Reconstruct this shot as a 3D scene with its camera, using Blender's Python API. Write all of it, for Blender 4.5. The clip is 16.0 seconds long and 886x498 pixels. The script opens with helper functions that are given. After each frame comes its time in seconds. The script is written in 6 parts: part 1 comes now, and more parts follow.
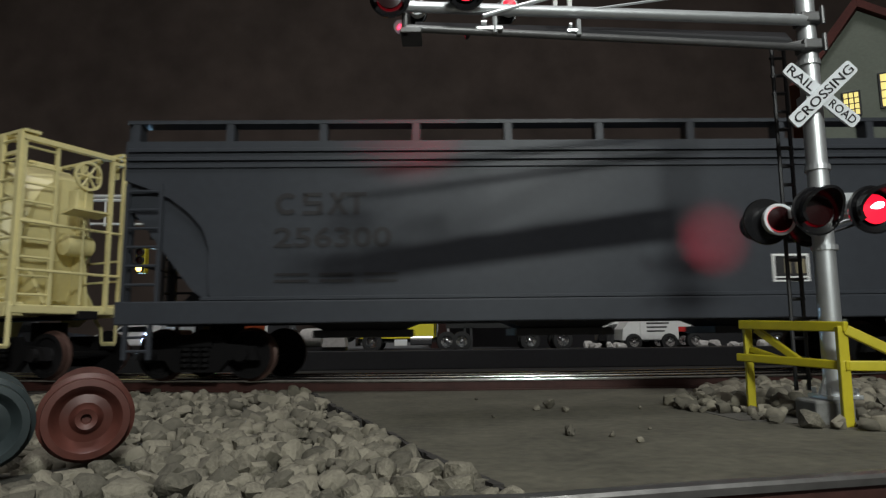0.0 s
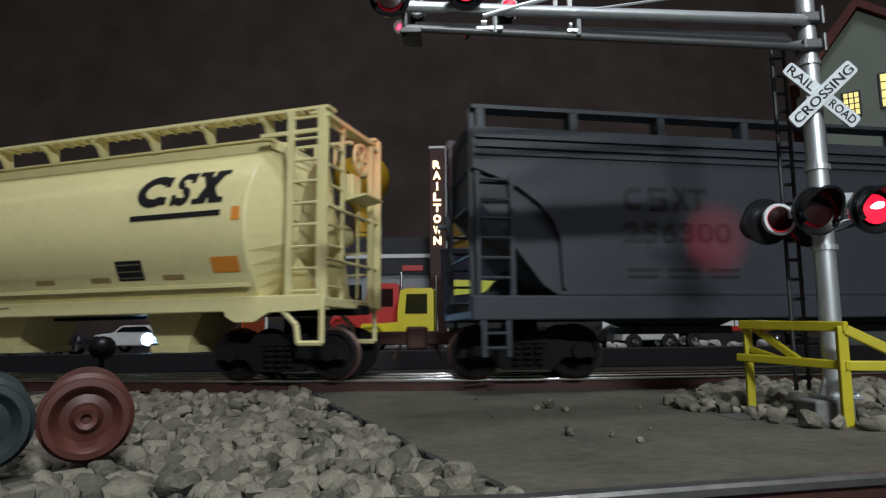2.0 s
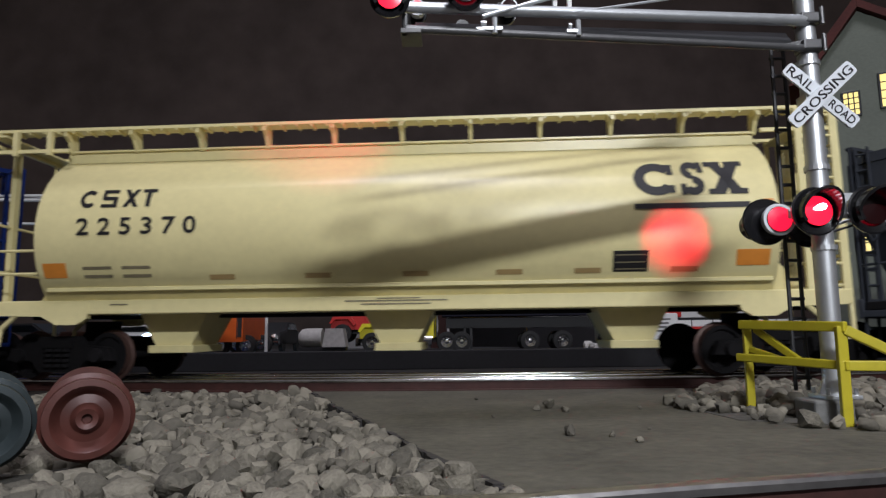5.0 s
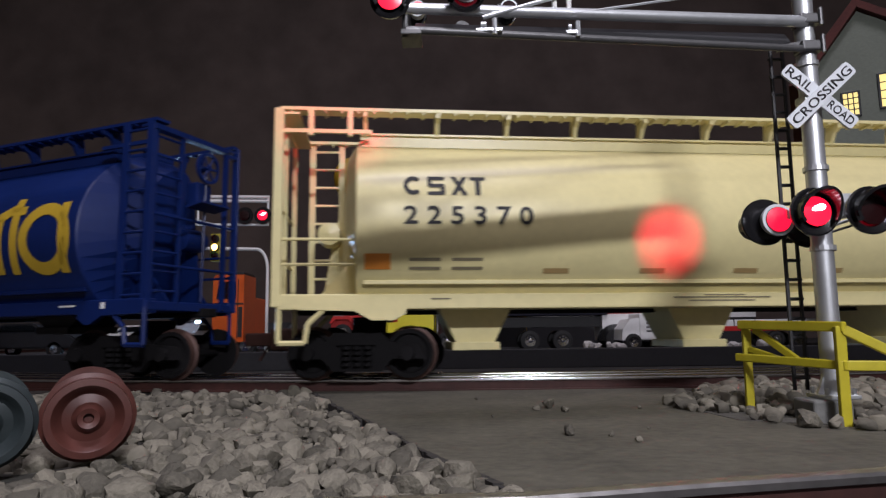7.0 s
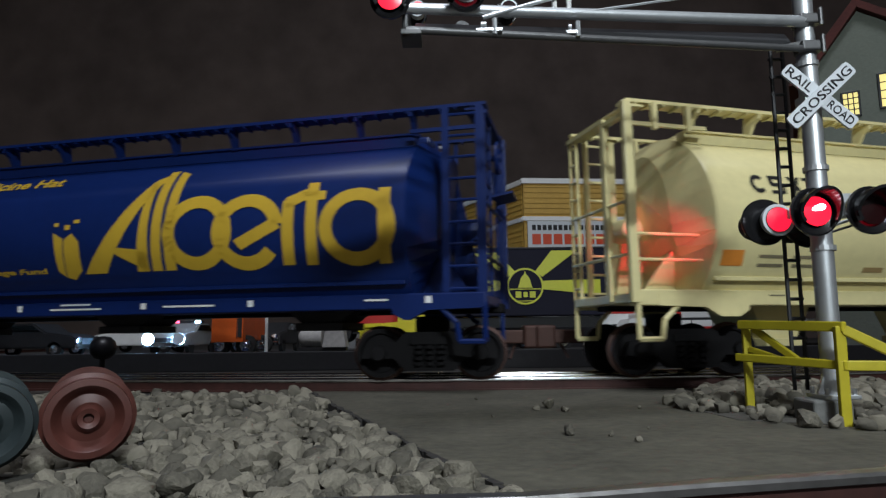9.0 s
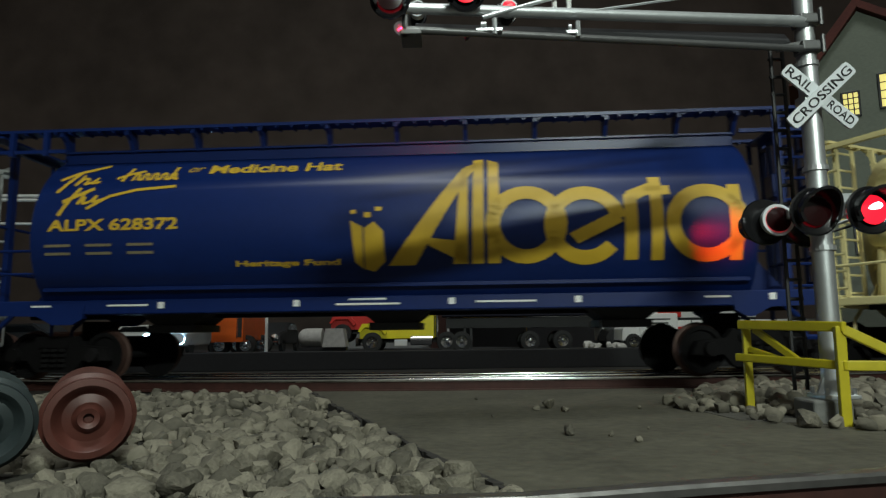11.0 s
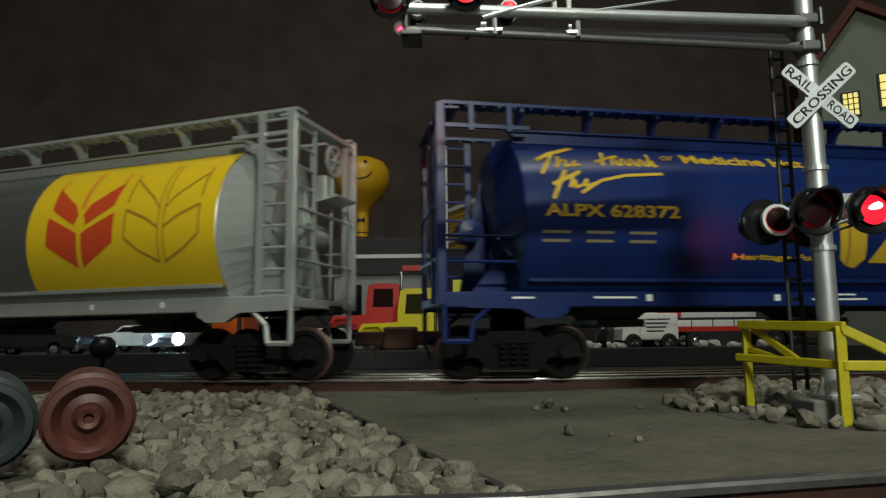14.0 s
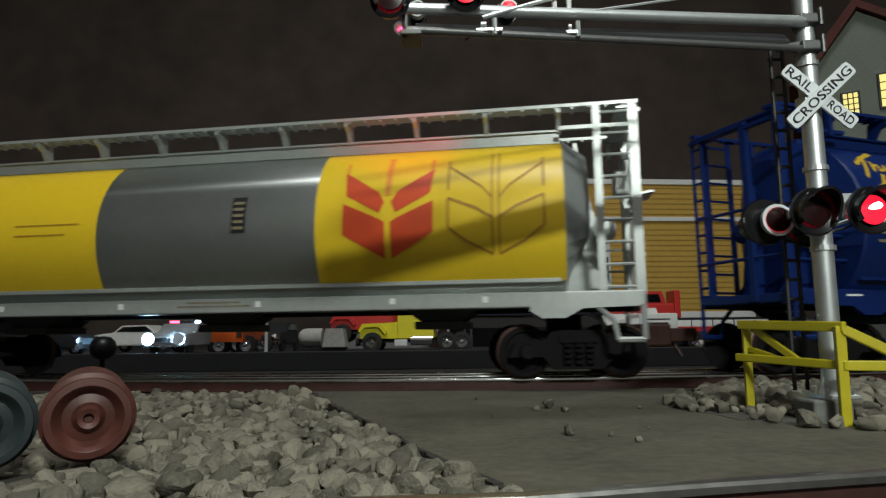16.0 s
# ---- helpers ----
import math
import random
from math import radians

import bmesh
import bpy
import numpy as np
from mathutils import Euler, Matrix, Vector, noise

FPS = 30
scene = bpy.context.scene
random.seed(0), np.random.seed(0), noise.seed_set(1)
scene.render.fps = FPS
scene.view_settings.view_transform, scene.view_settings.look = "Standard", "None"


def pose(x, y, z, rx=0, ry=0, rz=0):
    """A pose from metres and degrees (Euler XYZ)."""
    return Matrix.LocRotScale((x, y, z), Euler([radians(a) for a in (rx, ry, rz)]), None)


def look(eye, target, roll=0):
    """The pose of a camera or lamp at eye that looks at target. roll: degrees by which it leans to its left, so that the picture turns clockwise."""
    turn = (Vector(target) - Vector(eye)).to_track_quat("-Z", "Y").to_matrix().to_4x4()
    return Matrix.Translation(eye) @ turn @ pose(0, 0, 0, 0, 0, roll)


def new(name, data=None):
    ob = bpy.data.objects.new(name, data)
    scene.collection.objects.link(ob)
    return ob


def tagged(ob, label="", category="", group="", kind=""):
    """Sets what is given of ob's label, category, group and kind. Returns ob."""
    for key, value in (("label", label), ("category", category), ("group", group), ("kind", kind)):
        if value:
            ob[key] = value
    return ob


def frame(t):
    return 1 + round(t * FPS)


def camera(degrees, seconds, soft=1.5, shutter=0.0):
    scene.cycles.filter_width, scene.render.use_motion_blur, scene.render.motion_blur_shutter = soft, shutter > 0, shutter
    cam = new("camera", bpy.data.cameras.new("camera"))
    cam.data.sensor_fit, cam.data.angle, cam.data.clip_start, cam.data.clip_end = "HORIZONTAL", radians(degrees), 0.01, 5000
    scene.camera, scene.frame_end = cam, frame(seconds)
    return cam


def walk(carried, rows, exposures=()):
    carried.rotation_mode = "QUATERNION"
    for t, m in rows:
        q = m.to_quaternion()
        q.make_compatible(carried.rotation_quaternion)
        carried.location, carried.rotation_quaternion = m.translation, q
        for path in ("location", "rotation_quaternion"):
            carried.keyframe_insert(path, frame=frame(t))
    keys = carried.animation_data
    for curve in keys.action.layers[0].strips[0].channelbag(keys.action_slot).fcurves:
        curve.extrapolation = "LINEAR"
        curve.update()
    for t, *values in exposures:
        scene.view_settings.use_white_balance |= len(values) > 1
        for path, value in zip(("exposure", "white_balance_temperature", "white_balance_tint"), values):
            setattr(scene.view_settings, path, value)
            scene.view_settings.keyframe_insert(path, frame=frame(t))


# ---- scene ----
# A model railway crossing in 1:48. Lengths below are centimetres; part() and at() turn them into metres.
CM = 0.01
RAIL = 0.47            # top of the rails above the road
EYE = (0.0, 0.0, 2.097)


def at(x, y, z, rx=0, ry=0, rz=0):
    return pose(x * CM, y * CM, z * CM, rx, ry, rz)


def lookcm(eye, target, roll=0):
    return look([c * CM for c in eye], [c * CM for c in target], roll)


cam = camera(70.0, 16.0, 1.35, 0.7)
AIM = (0.0, 10.0, 2.097 + 10 * math.tan(0.133))
BACK = -0.07           # the tripod settles back a little


def seen_from(dy):
    return lookcm((EYE[0], EYE[1] + dy, EYE[2]), (AIM[0], AIM[1] + dy, AIM[2]), -0.69)


walk(cam, [(0.0, seen_from(0)), (4.2, seen_from(0)), (6.3, seen_from(BACK)), (16.0, seen_from(BACK))],
     exposures=[(0.0, -0.15, 6250, 10), (1.5, -0.1, 6050, 10), (2.5, 0.05, 5700, 12), (4.2, 0.1, 5800, 18), (6.3, 0.0, 5950, 25), (7.2, 0.0, 5950, 27), (8.0, 0.0, 5700, 17), (9.2, -0.15, 5700, 11), (11.3, -0.3, 6250, -2), (12.6, -0.3, 6300, -2), (13.6, -0.3, 6550, -1), (14.1, -0.22, 6650, 0), (14.5, -0.15, 6150, -4), (15.0, -0.15, 6150, -6), (15.5, -0.1, 6550, 5), (16.0, -0.1, 6250, 4)])

# ---- light ----
world = bpy.data.worlds.new("room_air")
scene.world = world
world.use_nodes = True
world.node_tree.nodes["Background"].inputs[0].default_value = (0.75, 0.85, 1.0, 1)
world.node_tree.nodes["Background"].inputs[1].default_value = 0.02


def lamp(name, kind, where, energy, colour, radius, aim=None, angle=30, blend=0.5):
    data = bpy.data.lights.new(name, kind)
    data.energy, data.color, data.shadow_soft_size = energy, colour, radius * CM
    if kind == "SPOT":
        data.spot_size, data.spot_blend = radians(angle), blend
    ob = new(name, data)
    ob.matrix_basis = lookcm(where, aim) if aim else at(*where)
    return ob


desk = bpy.data.lights.new("desk_lamp_light", "AREA")
desk.shape, desk.energy, desk.color, desk.size, desk.size_y = "RECTANGLE", 1.25, (0.97, 1.0, 0.92), 7.0 * CM, 1.2 * CM
new("desk_lamp_light", desk).matrix_basis = lookcm((10.5, -20, 23.5), (4, 20, 4))
# unseen ceiling lamp, added on the camera side to fill the shadows
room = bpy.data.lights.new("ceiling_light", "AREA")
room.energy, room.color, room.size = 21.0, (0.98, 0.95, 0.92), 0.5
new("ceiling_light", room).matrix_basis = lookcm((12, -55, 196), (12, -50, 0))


# ---- materials ----
def mat(name, col, rough=0.5, metal=0.0, var=0.18, scale=350.0, bump=0.15, glow=None, power=0.0, island=0.0, each=0.0, coat=0.0, spec=0.5):
    """A painted or rough surface: grain and blotches of two sizes, relief, and a shade of its own for each piece."""
    m = bpy.data.materials.new(name)
    m.use_nodes = True
    nt = m.node_tree
    b = nt.nodes["Principled BSDF"]
    link = nt.links.new
    co = nt.nodes.new("ShaderNodeTexCoord")
    n1, n2 = nt.nodes.new("ShaderNodeTexNoise"), nt.nodes.new("ShaderNodeTexNoise")
    for n, s in ((n1, scale), (n2, scale * 0.14)):
        n.inputs["Scale"].default_value, n.inputs["Detail"].default_value = s, 5
        link(co.outputs["Object"], n.inputs["Vector"])
    add = nt.nodes.new("ShaderNodeMath")
    add.operation = "ADD"
    link(n1.outputs["Fac"], add.inputs[0])
    link(n2.outputs["Fac"], add.inputs[1])
    total = add.outputs[0]
    if each or island:
        src = nt.nodes.new("ShaderNodeObjectInfo") if each else nt.nodes.new("ShaderNodeNewGeometry")
        mul = nt.nodes.new("ShaderNodeMath")
        mul.operation = "MULTIPLY_ADD"
        mul.inputs[1].default_value = each or island
        link(src.outputs["Random" if each else "Random Per Island"], mul.inputs[0])
        link(total, mul.inputs[2])
        sub = nt.nodes.new("ShaderNodeMath")
        sub.operation = "SUBTRACT"
        sub.inputs[1].default_value = (each or island) / 2
        link(mul.outputs[0], sub.inputs[0])
        total = sub.outputs[0]
    ramp = nt.nodes.new("ShaderNodeMapRange")
    ramp.inputs["From Min"].default_value, ramp.inputs["From Max"].default_value = 0.6, 1.4
    link(total, ramp.inputs["Value"])
    mix = nt.nodes.new("ShaderNodeMix")
    mix.data_type = "RGBA"
    mix.inputs["A"].default_value = (*[c * (1 - var) for c in col], 1)
    mix.inputs["B"].default_value = (*[min(1, c * (1 + var)) for c in col], 1)
    link(ramp.outputs[0], mix.inputs["Factor"])
    link(mix.outputs["Result"], b.inputs["Base Color"])
    b.inputs["Roughness"].default_value, b.inputs["Metallic"].default_value = rough, metal
    b.inputs["Coat Weight"].default_value, b.inputs["Specular IOR Level"].default_value = coat, spec
    if bump:
        bp = nt.nodes.new("ShaderNodeBump")
        bp.inputs["Strength"].default_value, bp.inputs["Distance"].default_value = bump, 0.0006
        link(n1.outputs["Fac"], bp.inputs["Height"])
        link(bp.outputs[0], b.inputs["Normal"])
    if glow:
        b.inputs["Emission Color"].default_value, b.inputs["Emission Strength"].default_value = (*glow, 1), power
    return m


def glass(name, col, rough=0.05):
    m = bpy.data.materials.new(name)
    m.use_nodes = True
    b = m.node_tree.nodes["Principled BSDF"]
    b.inputs["Base Color"].default_value, b.inputs["Roughness"].default_value = (*col, 1), rough
    b.inputs["Transmission Weight"].default_value, b.inputs["IOR"].default_value = 0.9, 1.45
    return m


M = {
    "tan": mat("tan_paint", (0.72, 0.64, 0.32), 0.38, var=0.07, bump=0.03),
    "blue": mat("blue_paint", (0.005, 0.017, 0.1), 0.38, var=0.12, bump=0.03, spec=0.35),
    "silver": mat("silver_paint", (0.42, 0.44, 0.43), 0.36, 0.9, var=0.08, bump=0.03),
    "frame": mat("pale_grey_frame_paint", (0.46, 0.48, 0.47), 0.38, 0.45, var=0.12, bump=0.03),
    "grey": mat("grey_paint", (0.038, 0.042, 0.05), 0.45, var=0.12, bump=0.03, spec=0.25),
    "yellow": mat("yellow_lettering", (0.55, 0.36, 0.025), 0.45, var=0.06, bump=0.02),
    "panel": mat("yellow_panel", (0.76, 0.52, 0.02), 0.36, var=0.05, bump=0.02),
    "orange": mat("orange_decal", (0.7, 0.25, 0.03), 0.5, var=0.1, bump=0),
    "red": mat("red_decal", (0.6, 0.07, 0.02), 0.4, var=0.06, bump=0.02),
    "brown_line": mat("brown_decal_line", (0.38, 0.19, 0.02), 0.5, var=0.06, bump=0),
    "black": mat("black_paint", (0.012, 0.012, 0.014), 0.4, var=0.2, bump=0.03),
    "strip": mat("faded_reflective_strip", (0.36, 0.25, 0.1), 0.5, var=0.15, bump=0),
    "ink": mat("black_lettering", (0.007, 0.006, 0.007), 0.6, var=0.2, bump=0),
    "fade": mat("worn_grey_lettering", (0.2, 0.17, 0.1), 0.6, var=0.2, bump=0),
    "white": mat("white_paint", (0.78, 0.78, 0.76), 0.45, var=0.06, bump=0.03),
    "truck": mat("dark_cast_metal", (0.006, 0.0055, 0.006), 0.8, var=0.3, spec=0.2),
    "rust": mat("rusty_wheel_paint", (0.085, 0.028, 0.021), 0.42, 0.1, var=0.3, bump=0.12),
    "treadrust": mat("rusty_worn_tread", (0.09, 0.05, 0.04), 0.5, 0.4, var=0.4),
    "wheelgrey": mat("dark_green_grey_wheel_paint", (0.035, 0.046, 0.048), 0.42, 0.3, var=0.25, bump=0.12),
    "coupler": mat("brown_coupler_metal", (0.05, 0.02, 0.013), 0.55, 0.3, var=0.3),
    "railtop": mat("polished_rail_head", (0.8, 0.78, 0.75), 0.17, 1.0, var=0.3, bump=0.12),
    "dullrail": mat("dull_scratched_rail_head", (0.3, 0.29, 0.28), 0.34, 0.9, var=0.3, bump=0.15),
    "railside": mat("rusty_rail_web", (0.05, 0.017, 0.013), 0.6, 0.15, var=0.35, bump=0.3),
    "tie": mat("dark_wood_tie", (0.035, 0.027, 0.022), 0.8, var=0.4, bump=0.4, each=0.5),
    "stone": mat("grey_limestone", (0.145, 0.132, 0.1), 0.9, var=0.42, bump=0.8, scale=330, each=1.0),
    "stones": mat("grey_limestone_heap", (0.14, 0.127, 0.096), 0.9, var=0.42, bump=0.8, scale=330, island=1.0),
    "bed": mat("dark_ballast_grit", (0.06, 0.056, 0.047), 0.9, var=0.5, bump=1.0, scale=600),
    "road": mat("dusty_grey_road_board", (0.077, 0.071, 0.052), 0.8, var=0.46, bump=0.45, scale=420),
    "edge": mat("dark_road_edge", (0.03, 0.027, 0.024), 0.85, var=0.4, bump=0.6),
    "ground": mat("dark_layout_ground", (0.035, 0.033, 0.03), 0.9, var=0.4, bump=0.5, scale=120),
    "asphalt": mat("grey_asphalt", (0.05, 0.05, 0.052), 0.85, var=0.3, bump=0.4),
    "pale": mat("pale_bounce_plaster", (0.62, 0.6, 0.55), 0.9, var=0.08, bump=0.1, scale=9),
    "wall": mat("brown_grey_room_wall", (0.12, 0.092, 0.078), 0.85, var=0.45, bump=0.1, scale=9),
    "alu": mat("brushed_aluminium", (0.58, 0.6, 0.61), 0.42, 0.8, var=0.1, bump=0.05),
    "steel": mat("dark_weathered_steel", (0.12, 0.12, 0.12), 0.45, 0.6, var=0.2, bump=0.05),
    "chrome": mat("chrome", (0.75, 0.75, 0.76), 0.12, 1.0, var=0.05, bump=0),
    "sign": mat("white_sign_face", (0.6, 0.63, 0.65), 0.45, var=0.05, bump=0.03),
    "safety": mat("yellow_fence_paint", (0.43, 0.365, 0.01), 0.5, var=0.12, bump=0.12),
    "concrete": mat("grey_concrete", (0.15, 0.15, 0.14), 0.85, var=0.3, bump=0.5),
    "gloss": mat("glossy_black_plastic", (0.008, 0.008, 0.009), 0.18, var=0.1, bump=0),
    "lit": mat("lit_red_lens", (0.5, 0.01, 0.02), 0.3, glow=(1.0, 0.008, 0.03), power=1.7, bump=0),
    "hot": mat("lit_lens_streak", (1, 0.8, 0.8), 0.3, glow=(1.0, 0.75, 0.75), power=14.0, bump=0),
    "unlit": mat("unlit_red_lens", (0.014, 0.0015, 0.002), 0.2, var=0.1, bump=0),
    "amber": mat("lit_amber_lens", (0.8, 0.5, 0.1), 0.3, glow=(1.0, 0.62, 0.12), power=9.0, bump=0),
    "green": mat("lit_green_lens", (0.2, 0.8, 0.2), 0.3, glow=(0.25, 1.0, 0.15), power=9.0, bump=0),
    "dimhead": mat("unlit_headlamp_glass", (0.5, 0.55, 0.6), 0.15, var=0.1, bump=0),
    "head": mat("lit_headlamp", (0.9, 0.95, 1), 0.3, glow=(0.42, 0.72, 1.0), power=420.0, bump=0),
    "tail": mat("lit_tail_lamp", (0.8, 0.05, 0.1), 0.3, glow=(1.0, 0.1, 0.2), power=5.0, bump=0),
    "neon": mat("lit_sign_letter", (1, 0.8, 0.5), 0.4, glow=(1.0, 0.72, 0.36), power=4.0, bump=0),
    "window": mat("lit_yellow_window", (0.9, 0.75, 0.3), 0.4, glow=(1.0, 0.78, 0.2), power=0.85, bump=0),
    "ochre": mat("ochre_clapboard_paint", (0.50, 0.31, 0.055), 0.7, var=0.1, bump=0.1),
    "stucco": mat("grey_green_stucco", (0.17, 0.19, 0.155), 0.9, var=0.1, bump=0.4),
    "roof": mat("red_brown_shingle", (0.085, 0.02, 0.015), 0.85, var=0.3, bump=0.4, each=0.5),
    "smile": mat("yellow_tower_paint", (0.72, 0.42, 0.015), 0.4, var=0.06, bump=0.02),
    "truckyellow": mat("bright_yellow_truck_paint", (0.78, 0.68, 0.012), 0.35, var=0.06, bump=0),
    "truckred": mat("red_truck_paint", (0.55, 0.03, 0.025), 0.35, var=0.08, bump=0),
    "truckorange": mat("orange_truck_paint", (0.75, 0.13, 0.015), 0.4, var=0.08, bump=0),
    "navy": mat("dark_navy_trailer_paint", (0.007, 0.007, 0.02), 0.85, var=0.15, bump=0.02),
    "lime": mat("yellow_green_stripe", (0.66, 0.68, 0.03), 0.45, var=0.05, bump=0),
    "palegrey": mat("pale_grey_panel", (0.3, 0.31, 0.31), 0.6, var=0.12, bump=0.05),
    "dark": mat("dark_charcoal_and_shade", (0.022, 0.022, 0.024), 0.6, var=0.2, bump=0.05),
    "maroon": mat("dark_maroon_board", (0.05, 0.018, 0.014), 0.6, var=0.2, bump=0.05),
    "tyre": mat("black_tyre_rubber", (0.015, 0.015, 0.015), 0.75, var=0.2, bump=0.1),
    "pane": glass("tinted_cab_glass", (0.06, 0.07, 0.08)),
    "rock": mat("white_plaster_rock", (0.6, 0.58, 0.55), 0.9, var=0.2, bump=0.6, island=0.4),
}


# ---- mesh helpers, in centimetres ----
def part(name, bm, material, parent=None, label="", smooth=False, m=None):
    bmesh.ops.transform(bm, matrix=Matrix.Scale(CM, 4), verts=bm.verts)
    me = bpy.data.meshes.new(name)
    if smooth:
        for f in bm.faces:
            f.smooth = True
    bm.to_mesh(me)
    bm.free()
    for x in (material if isinstance(material, (list, tuple)) else [material]):
        me.materials.append(M[x])
    if smooth:
        me.set_sharp_from_angle(angle=radians(38))
    ob = new(name, me)
    if parent:
        ob.parent = parent
    if m is not None:
        ob.matrix_basis = m
    if label:
        ob["label"] = label
    return ob


def thing(name, label, category, m=None, group="", kind=""):
    ob = new(name)
    ob.empty_display_size = 0.01
    if m is not None:
        ob.matrix_basis = m
    return tagged(ob, label, category, group, kind)


def box(bm, x0, x1, y0, y1, z0, z1, bev=0.0, slot=0):
    vs = [bm.verts.new(p) for p in ((x0, y0, z0), (x1, y0, z0), (x1, y1, z0), (x0, y1, z0), (x0, y0, z1), (x1, y0, z1), (x1, y1, z1), (x0, y1, z1))]
    fs = [bm.faces.new([vs[i] for i in q]) for q in ((3, 2, 1, 0), (4, 5, 6, 7), (0, 1, 5, 4), (1, 2, 6, 5), (2, 3, 7, 6), (3, 0, 4, 7))]
    for f in fs:
        f.material_index = slot
    if bev:
        bmesh.ops.bevel(bm, geom=list({e for f in fs for e in f.edges}), offset=bev, segments=2, profile=0.5, affect="EDGES", clamp_overlap=True)
    return bm


def boxbm(*a, **k):
    return box(bmesh.new(), *a, **k)


def rod(bm, p, q, r, r2=None, seg=8, slot=0):
    p, q = Vector(p), Vector(q)
    r2 = r if r2 is None else r2
    d = (q - p).normalized()
    u = d.orthogonal().normalized()
    w = d.cross(u)
    a = [bm.verts.new(p + r * (math.cos(t) * u + math.sin(t) * w)) for t in (2 * math.pi * i / seg for i in range(seg))]
    b = [bm.verts.new(q + r2 * (math.cos(t) * u + math.sin(t) * w)) for t in (2 * math.pi * i / seg for i in range(seg))]
    fs = [bm.faces.new((a[i], a[(i + 1) % seg], b[(i + 1) % seg], b[i])) for i in range(seg)]
    fs += [bm.faces.new(a[::-1]), bm.faces.new(b)]
    for f in fs:
        f.material_index = slot
    return bm


def rodbm(*a, **k):
    return rod(bmesh.new(), *a, **k)


def pipe(bm, pts, r, seg=8):
    for p, q in zip(pts, pts[1:]):
        rod(bm, p, q, r, seg=seg)
    return bm


def prism(bm, pts, d0, d1, axis="y", slot=0):
    """A flat outline drawn out along an axis. axis y: points are x, z; axis x: y, z; axis z: x, y."""
    def place(p, d):
        return {"y": (p[0], d, p[1]), "x": (d, p[0], p[1]), "z": (p[0], p[1], d)}[axis]
    a, b = [bm.verts.new(place(p, d0)) for p in pts], [bm.verts.new(place(p, d1)) for p in pts]
    n = len(pts)
    fs = [bm.faces.new(a), bm.faces.new(b[::-1])] + [bm.faces.new((a[i], b[i], b[(i + 1) % n], a[(i + 1) % n])) for i in range(n)]
    for f in fs:
        f.material_index = slot
    bmesh.ops.recalc_face_normals(bm, faces=fs)
    return bm


def prismbm(*a, **k):
    return prism(bmesh.new(), *a, **k)


def lathe(bm, prof, centre=(0, 0, 0), axis="y", seg=24, slots=None, cap=True):
    """Turns a profile of (radius, distance along the axis) into a round thing."""
    rings = []
    for r, d in prof:
        ring = []
        for i in range(seg):
            c, s = r * math.cos(2 * math.pi * i / seg), r * math.sin(2 * math.pi * i / seg)
            p = {"y": (c, d, s), "z": (c, s, d), "x": (d, c, s)}[axis]
            ring.append(bm.verts.new(Vector(p) + Vector(centre)))
        rings.append(ring)
    fs = []
    for k, (a, b) in enumerate(zip(rings, rings[1:])):
        for i in range(seg):
            f = bm.faces.new((a[i], a[(i + 1) % seg], b[(i + 1) % seg], b[i]))
            f.material_index = slots[k] if slots else 0
            fs.append(f)
    for ring, sl in ((rings[0], 0), (rings[-1], -1)):
        if cap and prof[0 if ring is rings[0] else -1][0] > 1e-6:
            f = bm.faces.new(ring)
            f.material_index = slots[sl] if slots else 0
            fs.append(f)
    bmesh.ops.remove_doubles(bm, verts=bm.verts, dist=1e-5)
    bmesh.ops.recalc_face_normals(bm, faces=bm.faces)
    return bm


def lathebm(*a, **k):
    return lathe(bmesh.new(), *a, **k)


def ring_poly(cx, cz, ro, ri, a0=0, a1=360, n=28):
    """An arc-shaped band as quads, for lettering."""
    out = []
    for i in range(n):
        t, u = radians(a0 + (a1 - a0) * i / n), radians(a0 + (a1 - a0) * (i + 1) / n)
        out.append([(cx + r * math.cos(g), cz + r * math.sin(g)) for r, g in ((ri, t), (ro, t), (ro, u), (ri, u))])
    return out


def rect(x0, x1, z0, z1, lean=0.0):
    return [(x0, z0), (x1, z0), (x1 + lean, z1), (x0 + lean, z1)]


def disc_poly(cx, cz, r, n=24):
    return [(cx + r * math.cos(2 * math.pi * i / n), cz + r * math.sin(2 * math.pi * i / n)) for i in range(n)]


def flat(polys):
    bm = bmesh.new()
    for p in polys:
        bm.faces.new([bm.verts.new((x, 0, z)) for x, z in p])
    bmesh.ops.remove_doubles(bm, verts=bm.verts, dist=1e-4)
    return bm


def words(text, x0, x1, z0, z1, bold=0.0, lean=0.0):
    """Letters filling a rectangle, as a flat mesh in x and z."""
    cu = bpy.data.curves.new("letters", "FONT")
    cu.body, cu.offset, cu.resolution_u = text, bold, 3
    ob = bpy.data.objects.new("letters", cu)
    me = bpy.data.meshes.new_from_object(ob)
    bm = bmesh.new()
    bm.from_mesh(me)
    bpy.data.objects.remove(ob)
    bpy.data.curves.remove(cu)
    bpy.data.meshes.remove(me)
    xs, zs = [v.co.x for v in bm.verts], [v.co.y for v in bm.verts]
    lo, hi, b, t = min(xs), max(xs), min(zs), max(zs)
    for v in bm.verts:
        g = (v.co.y - b) / (t - b)
        v.co = (x0 + (v.co.x - lo) / (hi - lo) * (x1 - x0) + lean * g, 0, z0 + g * (z1 - z0))
    return bm


